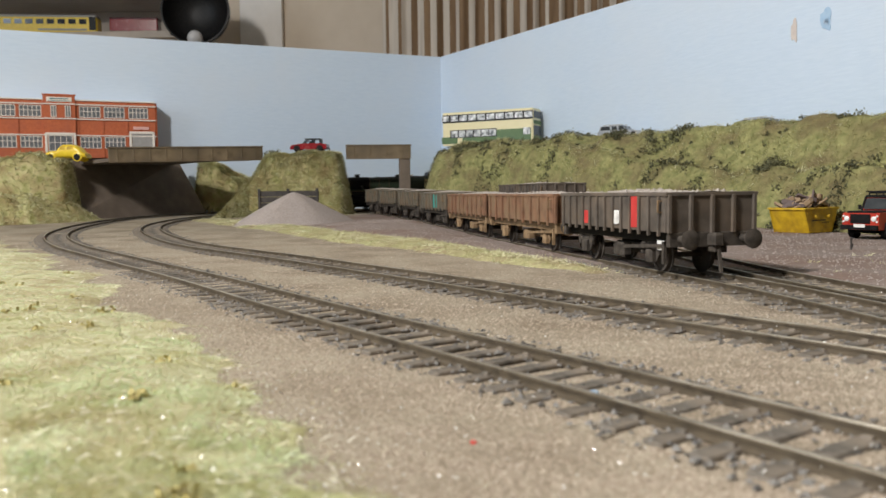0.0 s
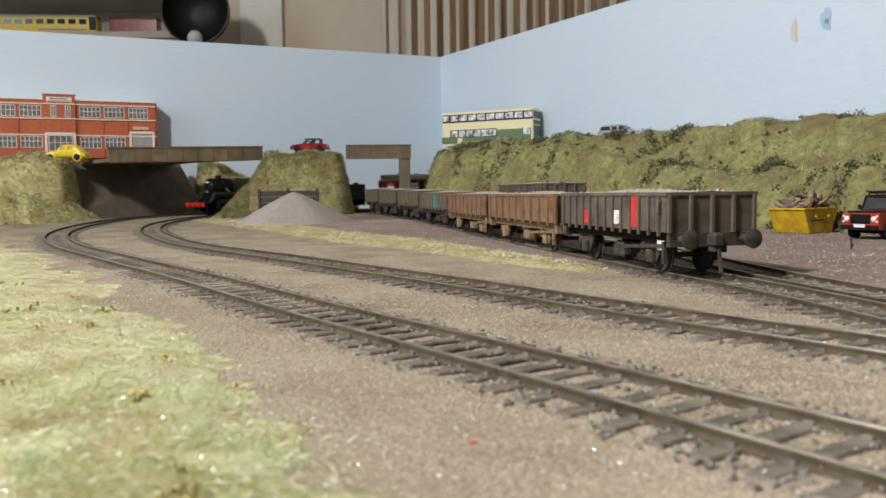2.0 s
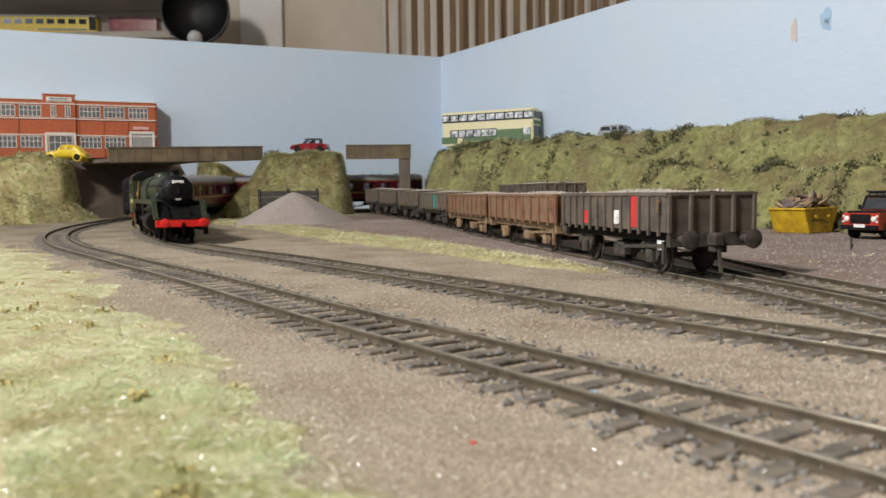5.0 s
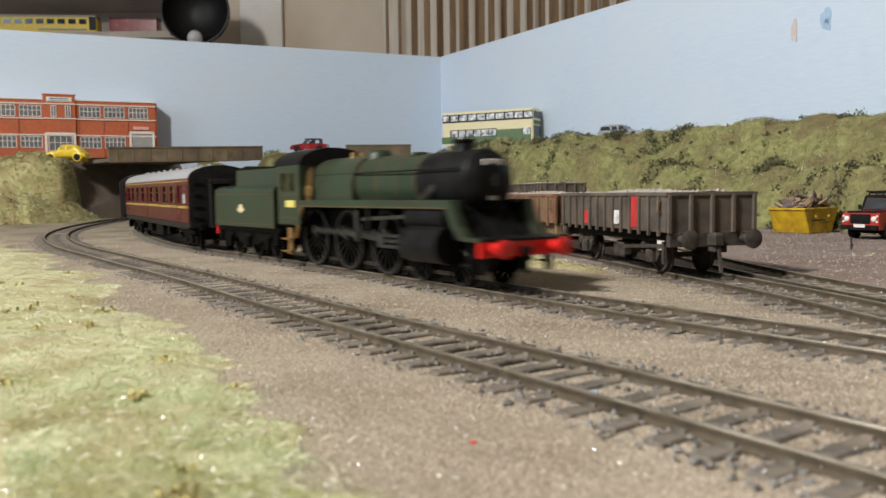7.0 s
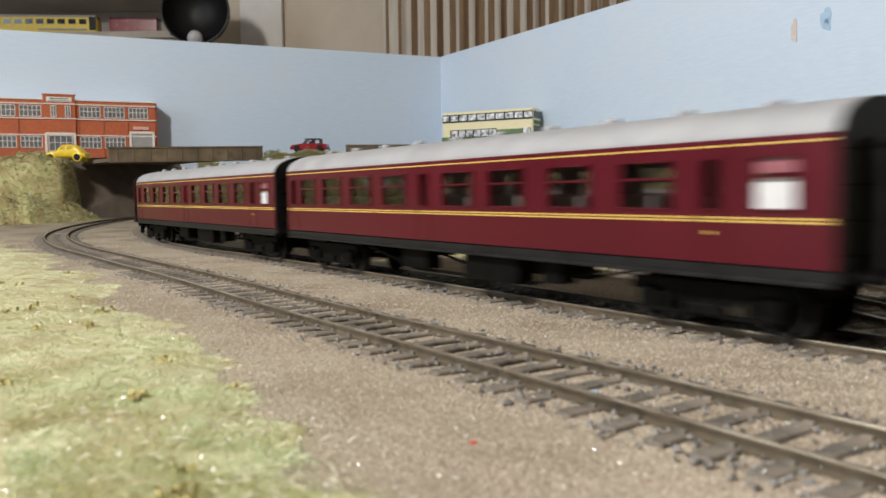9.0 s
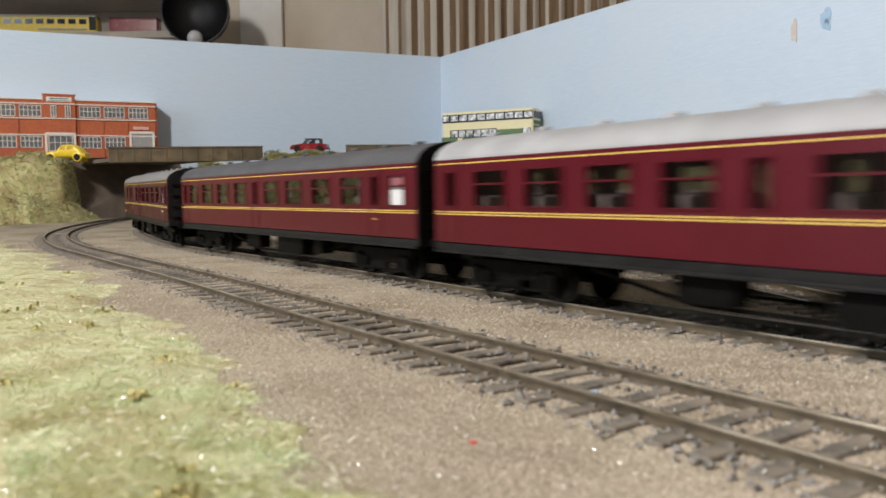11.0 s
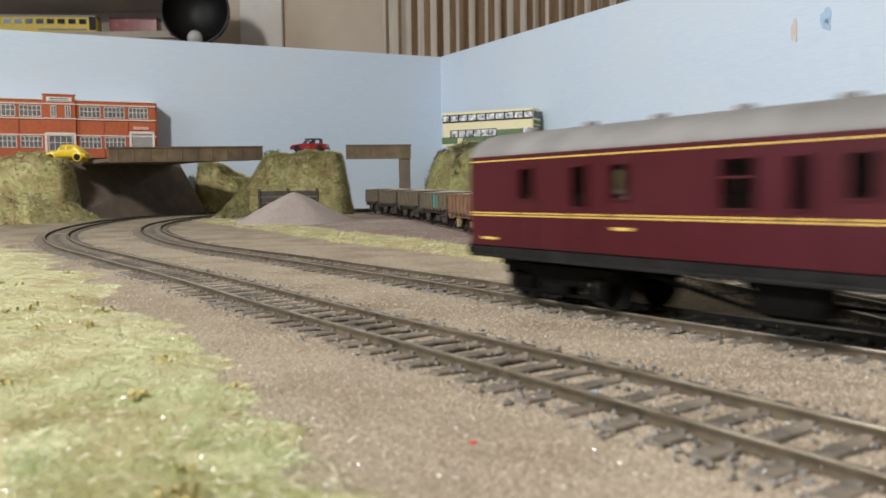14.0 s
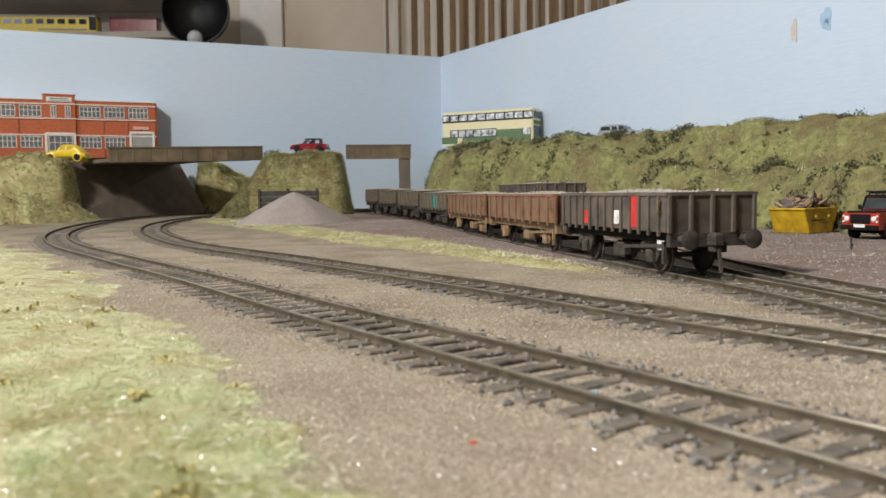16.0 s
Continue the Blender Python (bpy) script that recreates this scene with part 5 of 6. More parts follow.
# ---- wagons in the sidings ----
def wagon(label, L, paint, frame_m, top, ribs, end_ribs, load=True, tall=13.5):
    """An open stone wagon; origin on the rail head at its middle, x towards the near end."""
    w = thing("open_wagon", label, "railway wagon", group="wagons in the siding")
    z0 = top - tall
    H, W = L / 2, 17.2
    for s in (-1, 1):
        side = part("body_side", Mesh().box(0, s * W, (z0 + top) / 2, L, 0.9, tall, 0.2), paint, w)
        part("top_rail", Mesh().box(0, s * W, top, L + 1.4, 2.0, 1.3, 0.3), paint, side)
        for i in range(ribs):
            x = -H + L * (i + 0.5) / ribs
            part("rib", Mesh().box(x, s * (W + 0.9), (z0 + top) / 2 - 1.1, 1.1, 1.3, tall + 0.6, 0.25), paint, side)
        end = part("body_end", Mesh().box(s * H, 0, (z0 + top) / 2, 0.9, 2 * W, tall, 0.2), paint, w)
        part("top_rail", Mesh().box(s * H, 0, top, 2.0, 2 * W + 1.8, 1.3, 0.3), paint, end)
        for i in range(end_ribs):
            y = -W + 2 * W * i / (end_ribs - 1)
            part("rib", Mesh().box(s * (H + 0.9), y * 0.96, (z0 + top) / 2 - 0.3, 1.3, 1.5, tall, 0.25), paint, end)
        part("headstock", Mesh().box(s * (H - 0.5), 0, z0 - 2.6, 2.4, 33, 5.2, 0.4), frame_m, w)
        part("solebar", Mesh().box(0, s * 13, z0 - 2.2, L - 2, 2.0, 3.6, 0.3), FRAMEBLK if paint is WAGONBRN else frame_m, w, "black solebar")
        for k in (-1, 1):
            x = k * L * 0.31
            g = Mesh().prism([(x - 9, z0 - 3), (x - 2.6, 4.2), (x + 2.6, 4.2), (x + 9, z0 - 3)], s * 11.6, s * 12.4)
            g.box(x, s * 13.2, 6.4, 4.8, 3.0, 5.0, 0.7).box(x, s * 13.0, 9.4, 15, 1.6, 1.6, 0.5).box(x - 6, s * 13.0, 9.0, 2, 2.2, 4, 0.4).box(x + 6, s * 13.0, 9.0, 2, 2.2, 4, 0.4)
            part("axle_guard", g, frame_m, w)
        if s < 0:
            part("brake_lever", Mesh().bar((L * 0.1, s * 14.6, 8.4), (L * 0.44, s * 14.8, 10.6), 0.9, 1.3).bar((L * 0.44, s * 14.8, 12), (L * 0.44, s * 14.8, 4), 1.2, 1.6), frame_m, w)
        part("handrail", Mesh().bar((H - 2.5, s * (W + 2), z0 + 7), (H - 2.5, s * (W + 2), top - 2.4), 0.5, 0.5).bar((H - 2.5, s * (W + 2), z0 + 7), (H - 2.5, s * W, z0 + 7), 0.5, 0.5).bar((H - 2.5, s * (W + 2), top - 2.4), (H - 2.5, s * W, top - 2.4), 0.5, 0.5), RUSTFRAME, w)
        buffers(w, s * (H + 0.6), s, z0 - 2.4, 12.0, 3.4, frame_m)
    part("floor", Mesh().box(0, 0, z0 + 0.4, L - 1, 2 * W - 1, 1.0), frame_m, w)
    part("brake_rigging", Mesh().box(0, 0, 7, L * 0.4, 8, 4, 0.6).bar((-L * 0.3, 0, 6), (L * 0.3, 0, 6), 1.5, 1.5).box(0, -10, 7.0, 9, 5, 5, 1.0), frame_m, w)
    part("drawgear", Mesh().box(H + 3, 0, z0 - 2.4, 5, 4.4, 4.2, 0.8).box(H + 2.4, 0, z0 - 5.6, 4, 3, 2.4, 0.6).bar((H + 4.4, 0.5, z0 - 6), (H + 6.0, 0.5, 1.6), 1.0, 1.0), frame_m, w)
    for k in (-1, 1):
        x = k * L * 0.31
        m = Mesh().lathe([(1.0, -9.5), (1.0, 9.5)], 8, "y", (x, 0, 6.2))
        for s in (-1, 1):
            m.lathe([(1, s * 7.4), (7.0, s * 7.4), (7.0, s * 7.9), (6.2, s * 8.0), (6.2, s * 9.5), (5.2, s * 9.5), (4.9, s * 9.0), (1.6, s * 9.2)], 24, "y", (x, 0, 6.2))
        part("wheelset", m, DIRTFRAME, w)
    if load:
        nx, ny = max(8, int(L / 3)), 12
        X, Y = np.meshgrid(np.linspace(-H + 0.8, H - 0.8, nx), np.linspace(-W + 0.8, W - 0.8, ny))
        Z = top - 0.9 + 2.0 * np.cos(Y / W * 1.3) * (0.7 + 0.4 * np.cos(X / H * 5)) + 0.5 * bumps(X, Y, 3.0, L)
        m = Mesh()
        m.v = np.stack([X.ravel(), Y.ravel(), Z.ravel()], 1).tolist()
        m.f = [(j * nx + i, j * nx + i + 1, (j + 1) * nx + i + 1, (j + 1) * nx + i) for j in range(ny - 1) for i in range(nx - 1)]
        ld = part("stone_load", m, LOADM, w, "heaped grey stone load")
        r = np.random.RandomState(int(L))
        px, py = r.uniform(-H + 1, H - 1, 700), r.uniform(-W + 1, W - 1, 700)
        scatter("stone_scatter", "", "", LOADM, np.stack([px, py, top - 0.8 + 2.0 * np.cos(py / W * 1.3) * (0.7 + 0.4 * np.cos(px / H * 5)) + 0.2], 1), 0.9, "grain", 3, ld)
    return w


def set_on(w, line, y):
    """Stand a wagon on a siding where the line passes y, near end forward."""
    k = int(np.argmin(np.abs(line[:, 1] - y)))
    d = line[min(k + 12, len(line) - 1)] - line[k - 12]
    if d[1] > 0:
        d = -d
    w.matrix_world = P(line[k][0], line[k][1], 4.0 + rise(line[k][1]), math.degrees(math.atan2(d[1], d[0])))


w1 = wagon("weathered dark brown open wagon with red patches, loaded with stone", 99, WAGONBRN, DIRTFRAME, 29.0, 13, 5, tall=13.4)
for x, wd, h, z, mt, lab in ((26.65, 6.3, 11.6, 22.4, REDP, "red painted panel"), (-19.0, 5.6, 5.5, 19.4, REDP, "small red painted patch")):
    part("painted_panel", Mesh().box(x, -17.8, z, wd, 0.3, h), mt, w1, lab)
m = Mesh().box(11.4, -18.0, 21, 4.6, 0.5, 3.4, 0.1).box(10.6, -18.0, 18.6, 3.4, 0.5, 2.6, 0.1).box(12.8, -18.0, 19.2, 1.6, 0.5, 3.2)
part("white_marking", m, WHITEMARK, w1, "worn white lettering patch")
part("label_plate", Mesh().box(40, -14.2, 10.5, 5, 0.4, 3.4), WHITEMARK, w1, "small white label plate")
set_on(w1, SIDING, 327)
for lab, L, paint, fr, y, teal in (("rusty brown open wagon loaded with stone beside the dark wagon", 122, WAGONRUST, RUSTFRAME, 446, 0),
                                   ("rusty brown open wagon with ochre running gear", 122, WAGONRUST, RUSTFRAME, 578, 0),
                                   ("grey open wagon with a teal panel", 104, WAGONGREY, DIRTFRAME, 701, 1),
                                   ("weathered grey open wagon in the siding", 78, WAGONGREY, DIRTFRAME, 802, 0),
                                   ("weathered grey open wagon near the bridge", 72, WAGONGREY, DIRTFRAME, 886, 0),
                                   ("weathered grey open wagon under the bridge's edge", 68, WAGONGREY, DIRTFRAME, 965, 0)):
    w = wagon(lab, L, paint, fr, 28.6, 9 if paint is WAGONRUST else 8, 4)
    if teal:
        part("painted_panel", Mesh().box(16, -17.8, 21.6, 13, 0.3, 11), TEAL, w, "teal painted panel")
    set_on(w, SIDING, y)
w = wagon("dark open wagon with rusty rim on the yard track", 120, WAGONBRN, DIRTFRAME, 35.0, 16, 5, tall=16)
set_on(w, YARDL, 690)

# ---- yard things ----
heap = thing("gravel_heap", "conical heap of fine lilac-grey gravel", "gravel heap", P(-149, 796, rise(780) + 1.0))
n, rings = 64, 22
m = Mesh()
vs = []
for j in range(rings + 1):
    t = j / rings
    for i in range(n):
        a = 2 * math.pi * i / n
        R = 63 * (1 + 0.08 * math.sin(2 * a + 1) + 0.04 * math.sin(5 * a))
        vs.append((R * t * math.cos(a), R * t * math.sin(a) * 0.9, 35.5 * (1 - math.sqrt(t * t + 0.006)) + 0.4 * math.sin(9 * a + 7 * t) * t - 2.0 * t * t))
m.add(vs, [(j * n + i, j * n + (i + 1) % n, (j + 1) * n + (i + 1) % n, (j + 1) * n + i) for j in range(rings) for i in range(n)])
part("gravel_cone", m, HEAPM, heap, smooth=True)
r = np.random.RandomState(77)
t, a = np.sqrt(r.uniform(0, 1, 5200)), r.uniform(0, 6.283, 5200)
scatter("grit", "", "", HEAPM, np.stack([63 * t * np.cos(a), 56 * t * np.sin(a), 35.5 * (1 - np.sqrt(t * t + 0.006)) - 2.0 * t * t], 1), 0.45, "grain", 78, heap)

bunker = thing("timber_bunker", "dark timber storage bunker behind the gravel heap", "bunker", P(-168, 872, rise(872) + 1.2, 4))
for k in range(5):
    part("plank", Mesh().box(0, -10, 4 + k * 6.4, 62, 1.6, 6.0, 0.3), DARKWOOD, bunker)
    part("plank", Mesh().box(-30, 2, 4 + k * 6.4, 1.6, 24, 6.0, 0.3), DARKWOOD, bunker)
    part("plank", Mesh().box(30, 2, 4 + k * 6.4, 1.6, 24, 6.0, 0.3), DARKWOOD, bunker)
for x in (-31, 0, 31):
    part("post", Mesh().box(x, -11.4, 17.5, 2.6, 2.0, 35, 0.3), DARKWOOD, bunker)

skip = thing("waste_skip", "scuffed yellow waste skip heaped with scrap", "skip", P(258, 566, rise(560) + 2.6, 34))


body = part("trough", Mesh().prism([(-21, 17.5), (-14, 0.5), (14, 0.5), (21, 17.5), (20, 17.5), (13.4, 1.6), (-13.4, 1.6), (-20, 17.5)], -13, 13), SKIPY, skip)
for s in (-1, 1):
    part("side_plate", Mesh().prism([(-21, 17.5), (-14, 0.5), (14, 0.5), (21, 17.5)], s * 12.6, s * 13.6), SKIPY, skip)
    part("rim", Mesh().box(0, s * 13.6, 17.4, 43, 1.8, 1.4, 0.4), SKIPY, skip)
    part("rim", Mesh().box(s * 21, 0, 17.4, 1.8, 28, 1.4, 0.4), SKIPY, skip)
    for x in (-8, 8):
        part("lifting_lug", Mesh().lathe([(1.2, s * 13.4), (1.2, s * 15.6)], 10, "y", (x, 0, 12)), SKIPY, skip)
    part("scuff_mark", Mesh().box(-3, s * 13.72, 9.2, 17, 0.2, 0.7, 0.05).box(5, s * 13.72, 7.6, 9, 0.2, 0.5), DARKWOOD, skip, "dark scrape")
rr = random.Random(8)
for i in range(52):
    m = Mesh().box(0, 0, 0, rr.uniform(5, 14), rr.uniform(2, 7), rr.uniform(0.8, 3.2), 0.3)
    p = part("scrap", m, RUBBLE if rr.random() < 0.62 else RUBBLED, skip)
    x, y = rr.uniform(-16, 16), rr.uniform(-10, 10)
    p.matrix_local = P(x, y, 16.5 + rr.uniform(0, 10) * (1 - abs(x) / 22), rr.uniform(0, 180), rr.uniform(-40, 40), rr.uniform(-40, 40))
part("slate_sheet", Mesh().box(3, -6, 23, 12, 1.2, 11, 0.2, 20, 30), RUBBLED, skip)
part("board", Mesh().box(13, -4, 22, 5, 3.4, 11, 0.8, 10, 8), RUBBLE, skip)
part("base_skid", Mesh().box(0, -8, 0, 26, 2, 1.6).box(0, 8, 0, 26, 2, 1.6), SKIPY, skip)


def road_wheel(parent, x, y, r, w=3.4):
    t = part("wheel", Mesh().lathe([(r * 0.6, y - w / 2), (r * 0.95, y - w / 2), (r, y - w / 4), (r, y + w / 4), (r * 0.95, y + w / 2), (r * 0.6, y + w / 2)], 20, "y", (x, 0, r)), RUBBER, parent, "black tyre", smooth=True)
    part("hub", Mesh().lathe([(r * 0.62, y - w / 2 + 0.2), (r * 0.3, y - w / 2 - 0.1), (r * 0.62, y + w / 2 - 0.2)], 14, "y", (x, 0, r)), GREYDOOR, t)


def off_roader(m):
    """A boxy four-wheel-drive with a roof rack."""
    v = thing("off_road_vehicle", "red and black off-road vehicle with roof rack parked in the yard", "vehicle", m)
    part("lower_body", Mesh().prism([(29, 6), (29, 15.4), (27.6, 16.4), (9, 17), (-28, 17), (-28, 6), (-21, 6), (-20, 9.6), (-12, 9.6), (-11, 6), (12, 6), (13, 9.8), (22, 9.8), (23, 6)], -11.4, 11.4), ROVERRED, v)
    part("bonnet", Mesh().box(19, 0, 16.9, 18, 19, 1.2, 0.5), BLACK, v, "black bonnet panel")
    cab = part("cab", Mesh().prism([(9, 17), (4.6, 25.4), (-28, 25.8), (-28, 17)], -10.8, 10.8), ROVERRED, v)
    part("windscreen", Mesh().add([(9.1, -9.6, 18.2), (9.1, 9.6, 18.2), (5.2, 9.6, 25), (5.2, -9.6, 25), (9.6, -9.6, 18.2), (9.6, 9.6, 18.2), (5.7, 9.6, 25), (5.7, -9.6, 25)], [(3, 2, 1, 0), (4, 5, 6, 7), (0, 1, 5, 4), (1, 2, 6, 5), (2, 3, 7, 6), (3, 0, 4, 7)]), CARGLASS, cab)
    for s in (-1, 1):
        for x, l in ((1, 8), (-9, 9), (-20, 11)):
            part("side_window", Mesh().box(x, s * 10.9, 21.6, l, 0.3, 5.2), CARGLASS, cab)
        for x in (17.5, -16):
            part("wheel_arch", Mesh().prism([(x - 5.6, 6), (x - 4.6, 10.4), (x + 4.6, 10.4), (x + 5.6, 6), (x + 4.6, 6), (x + 3.8, 9.4), (x - 3.8, 9.4), (x - 4.6, 6)], s * 11.2, s * 12.6), BLACK, v)
            road_wheel(v, x, s * 10.2, 4.7, 3.6)
        lamp = part("headlight", Mesh().lathe([(1.6, 29.0), (1.6, 29.6), (1.1, 30)], 16, "x", (0, s * 8.4, 12.8)), LENS, v, "round clear headlight", smooth=True)
        part("indicator", Mesh().lathe([(0.7, 29.0), (0.6, 29.8)], 10, "x", (0, s * 10.4, 14.4)).lathe([(0.7, 29.0), (0.6, 29.8)], 10, "x", (0, s * 10.4, 11)), LENS, v)
        part("mirror", Mesh().box(7.4, s * 13, 19.4, 0.8, 2.2, 3, 0.3), BLACK, v)
        part("snorkel_pillar", Mesh().bar((9.4, s * 10.6, 17), (5.0, s * 10.6, 26), 1.0, 1.0), BLACK, v)
    part("grille", Mesh().box(29.2, 0, 12.8, 0.8, 12.5, 5.6, 0.3), BLACK, v, "black radiator grille")
    part("bumper", Mesh().box(30.4, 0, 7.6, 2.4, 23, 2.8, 0.4), BLACK, v)
    part("number_plate", Mesh().box(31.8, 1, 8.6, 0.3, 7, 2.0), WHITEMARK, v, "white plate bar")
    part("roof", Mesh().box(-11.5, 0, 26.3, 34, 22, 1.6, 0.8), BLACK, v, "black roof")
    rack = part("roof_rack", Mesh().box(-11, -10, 29.2, 33, 0.8, 0.8).box(-11, 10, 29.2, 33, 0.8, 0.8).box(5, 0, 29.2, 0.8, 20, 0.8).box(-27, 0, 29.2, 0.8, 20, 0.8), BLACK, v)
    for x in (-22, -14, -6, 2):
        part("rack_bar", Mesh().box(x, 0, 28.4, 0.8, 20, 0.8).box(x, -10, 27.8, 0.7, 0.7, 2).box(x, 10, 27.8, 0.7, 0.7, 2), BLACK, rack)
    part("light_bar", Mesh().box(6, 0, 28.6, 1.4, 16, 1.6, 0.5), BLACK, v)
    part("chassis", Mesh().box(0, 0, 5.4, 54, 16, 3), FRAMEBLK, v)
    return v


off_roader(P(279, 497, rise(500) + 2.6, -148))
post = tagged(part("marker_stake", Mesh().box(0, 0, 3.4, 0.9, 0.9, 6.8, 0.2).box(0.4, 0, 2.4, 0.6, 0.6, 3, 0, 0, 24), DARKWOOD, None, at=(208, 402, 2.0)), "short dark stake standing in the yard", "stake")

# ---- things on the banks ----
fac = thing("factory_building", "orange brick factory front with white window bands", "building", P(-394, 1101, 88.0, math.degrees(math.atan2(-0.4036, -0.915)) + 180))
# local x runs to the right along the front, from -250 at the far left to 0; y into the board
part("front_wall", Mesh().box(-125, 14.5, 37, 250, 28, 75, 0.3), BRICK, fac)
part("centre_bay", Mesh().box(-119, -0.5, 40, 38, 6, 82, 0.3), BRICK, fac)
part("parapet", Mesh().box(-125, 13.5, 75.4, 251, 29, 1.4, 0.3), STUCCO, fac, "white parapet coping")
part("bay_coping", Mesh().box(-119, -0.5, 81.6, 40, 8, 1.6, 0.3), BRICK, fac)
part("sign_board", Mesh().box(-119, -4, 75.4, 30, 1.0, 6, 0.2), STUCCO, fac, "pale sign with unreadable dark bars")
part("sign_writing", Mesh().box(-119, -4.6, 76.2, 22, 0.3, 1.6).box(-119, -4.6, 73.6, 26, 0.3, 0.8), SIGNTEAL, fac)
for z in (69.5, 50.5, 29.0):
    part("string_course", Mesh().box(-125, -0.2, z, 251, 2.4, 1.4, 0.2).box(-119, -4.2, z, 39, 1.6, 1.4, 0.2), STUCCO, fac, "white string course")


def fwindow(x0, x1, z0, z1, n, y=0.6):
    w = part("window", Mesh().box((x0 + x1) / 2, y, (z0 + z1) / 2, x1 - x0, 0.8, z1 - z0), WINDARK, fac)
    fr = Mesh()
    for i in range(n + 1):
        fr.box(x0 + (x1 - x0) * i / n, y - 0.7, (z0 + z1) / 2, 0.9, 0.8, z1 - z0)
    for z in (z0, (z0 + z1) / 2 + 1, z1):
        fr.box((x0 + x1) / 2, y - 0.7, z, x1 - x0 + 0.9, 0.8, 0.8)
    part("glazing_grid", fr, STUCCO, w, "white glazing grid")


for x0, x1 in ((-34, -10), (-65, -40), (-95, -70), (-166, -141), (-197, -171), (-228, -202)):
    fwindow(x0, x1, 53, 67, 5)
    if x0 != -34:
        fwindow(x0, x1, 12.5, 27, 5)
for x0, x1 in ((-112, -106), (-129, -123)):
    fwindow(x0, x1, 53, 67, 2, -3.6)
part("entrance_surround", Mesh().box(-119, -4.4, 30.6, 36, 1.6, 3, 0.2).box(-136, -4.4, 16, 3, 1.6, 28, 0.2).box(-102, -4.4, 16, 3, 1.6, 28, 0.2), STUCCO, fac)
fwindow(-133, -105, 8, 28, 4, -3.6)
part("shutter", Mesh().box(-18, -0.4, 22, 26, 1.2, 21), GREYDOOR, fac, "grey roller shutter")
part("shutter_surround", Mesh().box(-18, -0.8, 34, 32, 2, 3, 0.2).box(-33, -0.8, 18, 3, 2, 32, 0.2).box(-3.5, -0.8, 18, 3, 2, 32, 0.2), STUCCO, fac)
part("name_board", Mesh().box(-19, -0.8, 40, 20, 0.8, 4, 0.2), PINK, fac, "pale red name board with bars")
for x in (-37, -67.5, -98, -139, -169):
    part("pilaster", Mesh().box(x, 0.2, 37, 3.4, 1.6, 74, 0.2), BRICK, fac)
part("side_gutter", Mesh().box(1.2, 15, 37, 2, 26, 75, 0.3), BRICK, fac, "plain brick end wall")

fill = thing("road_ground", "plain raised ground behind the bridge abutment", "ground", kind="structure")
part("ground_fill", Mesh().prism([(-507, 1096), (-380, 1122), (-380, 1132), (-420, 1116), (-640, 1018), (-620, 980)], 2, 86, "z"), BANKMAT, fill)


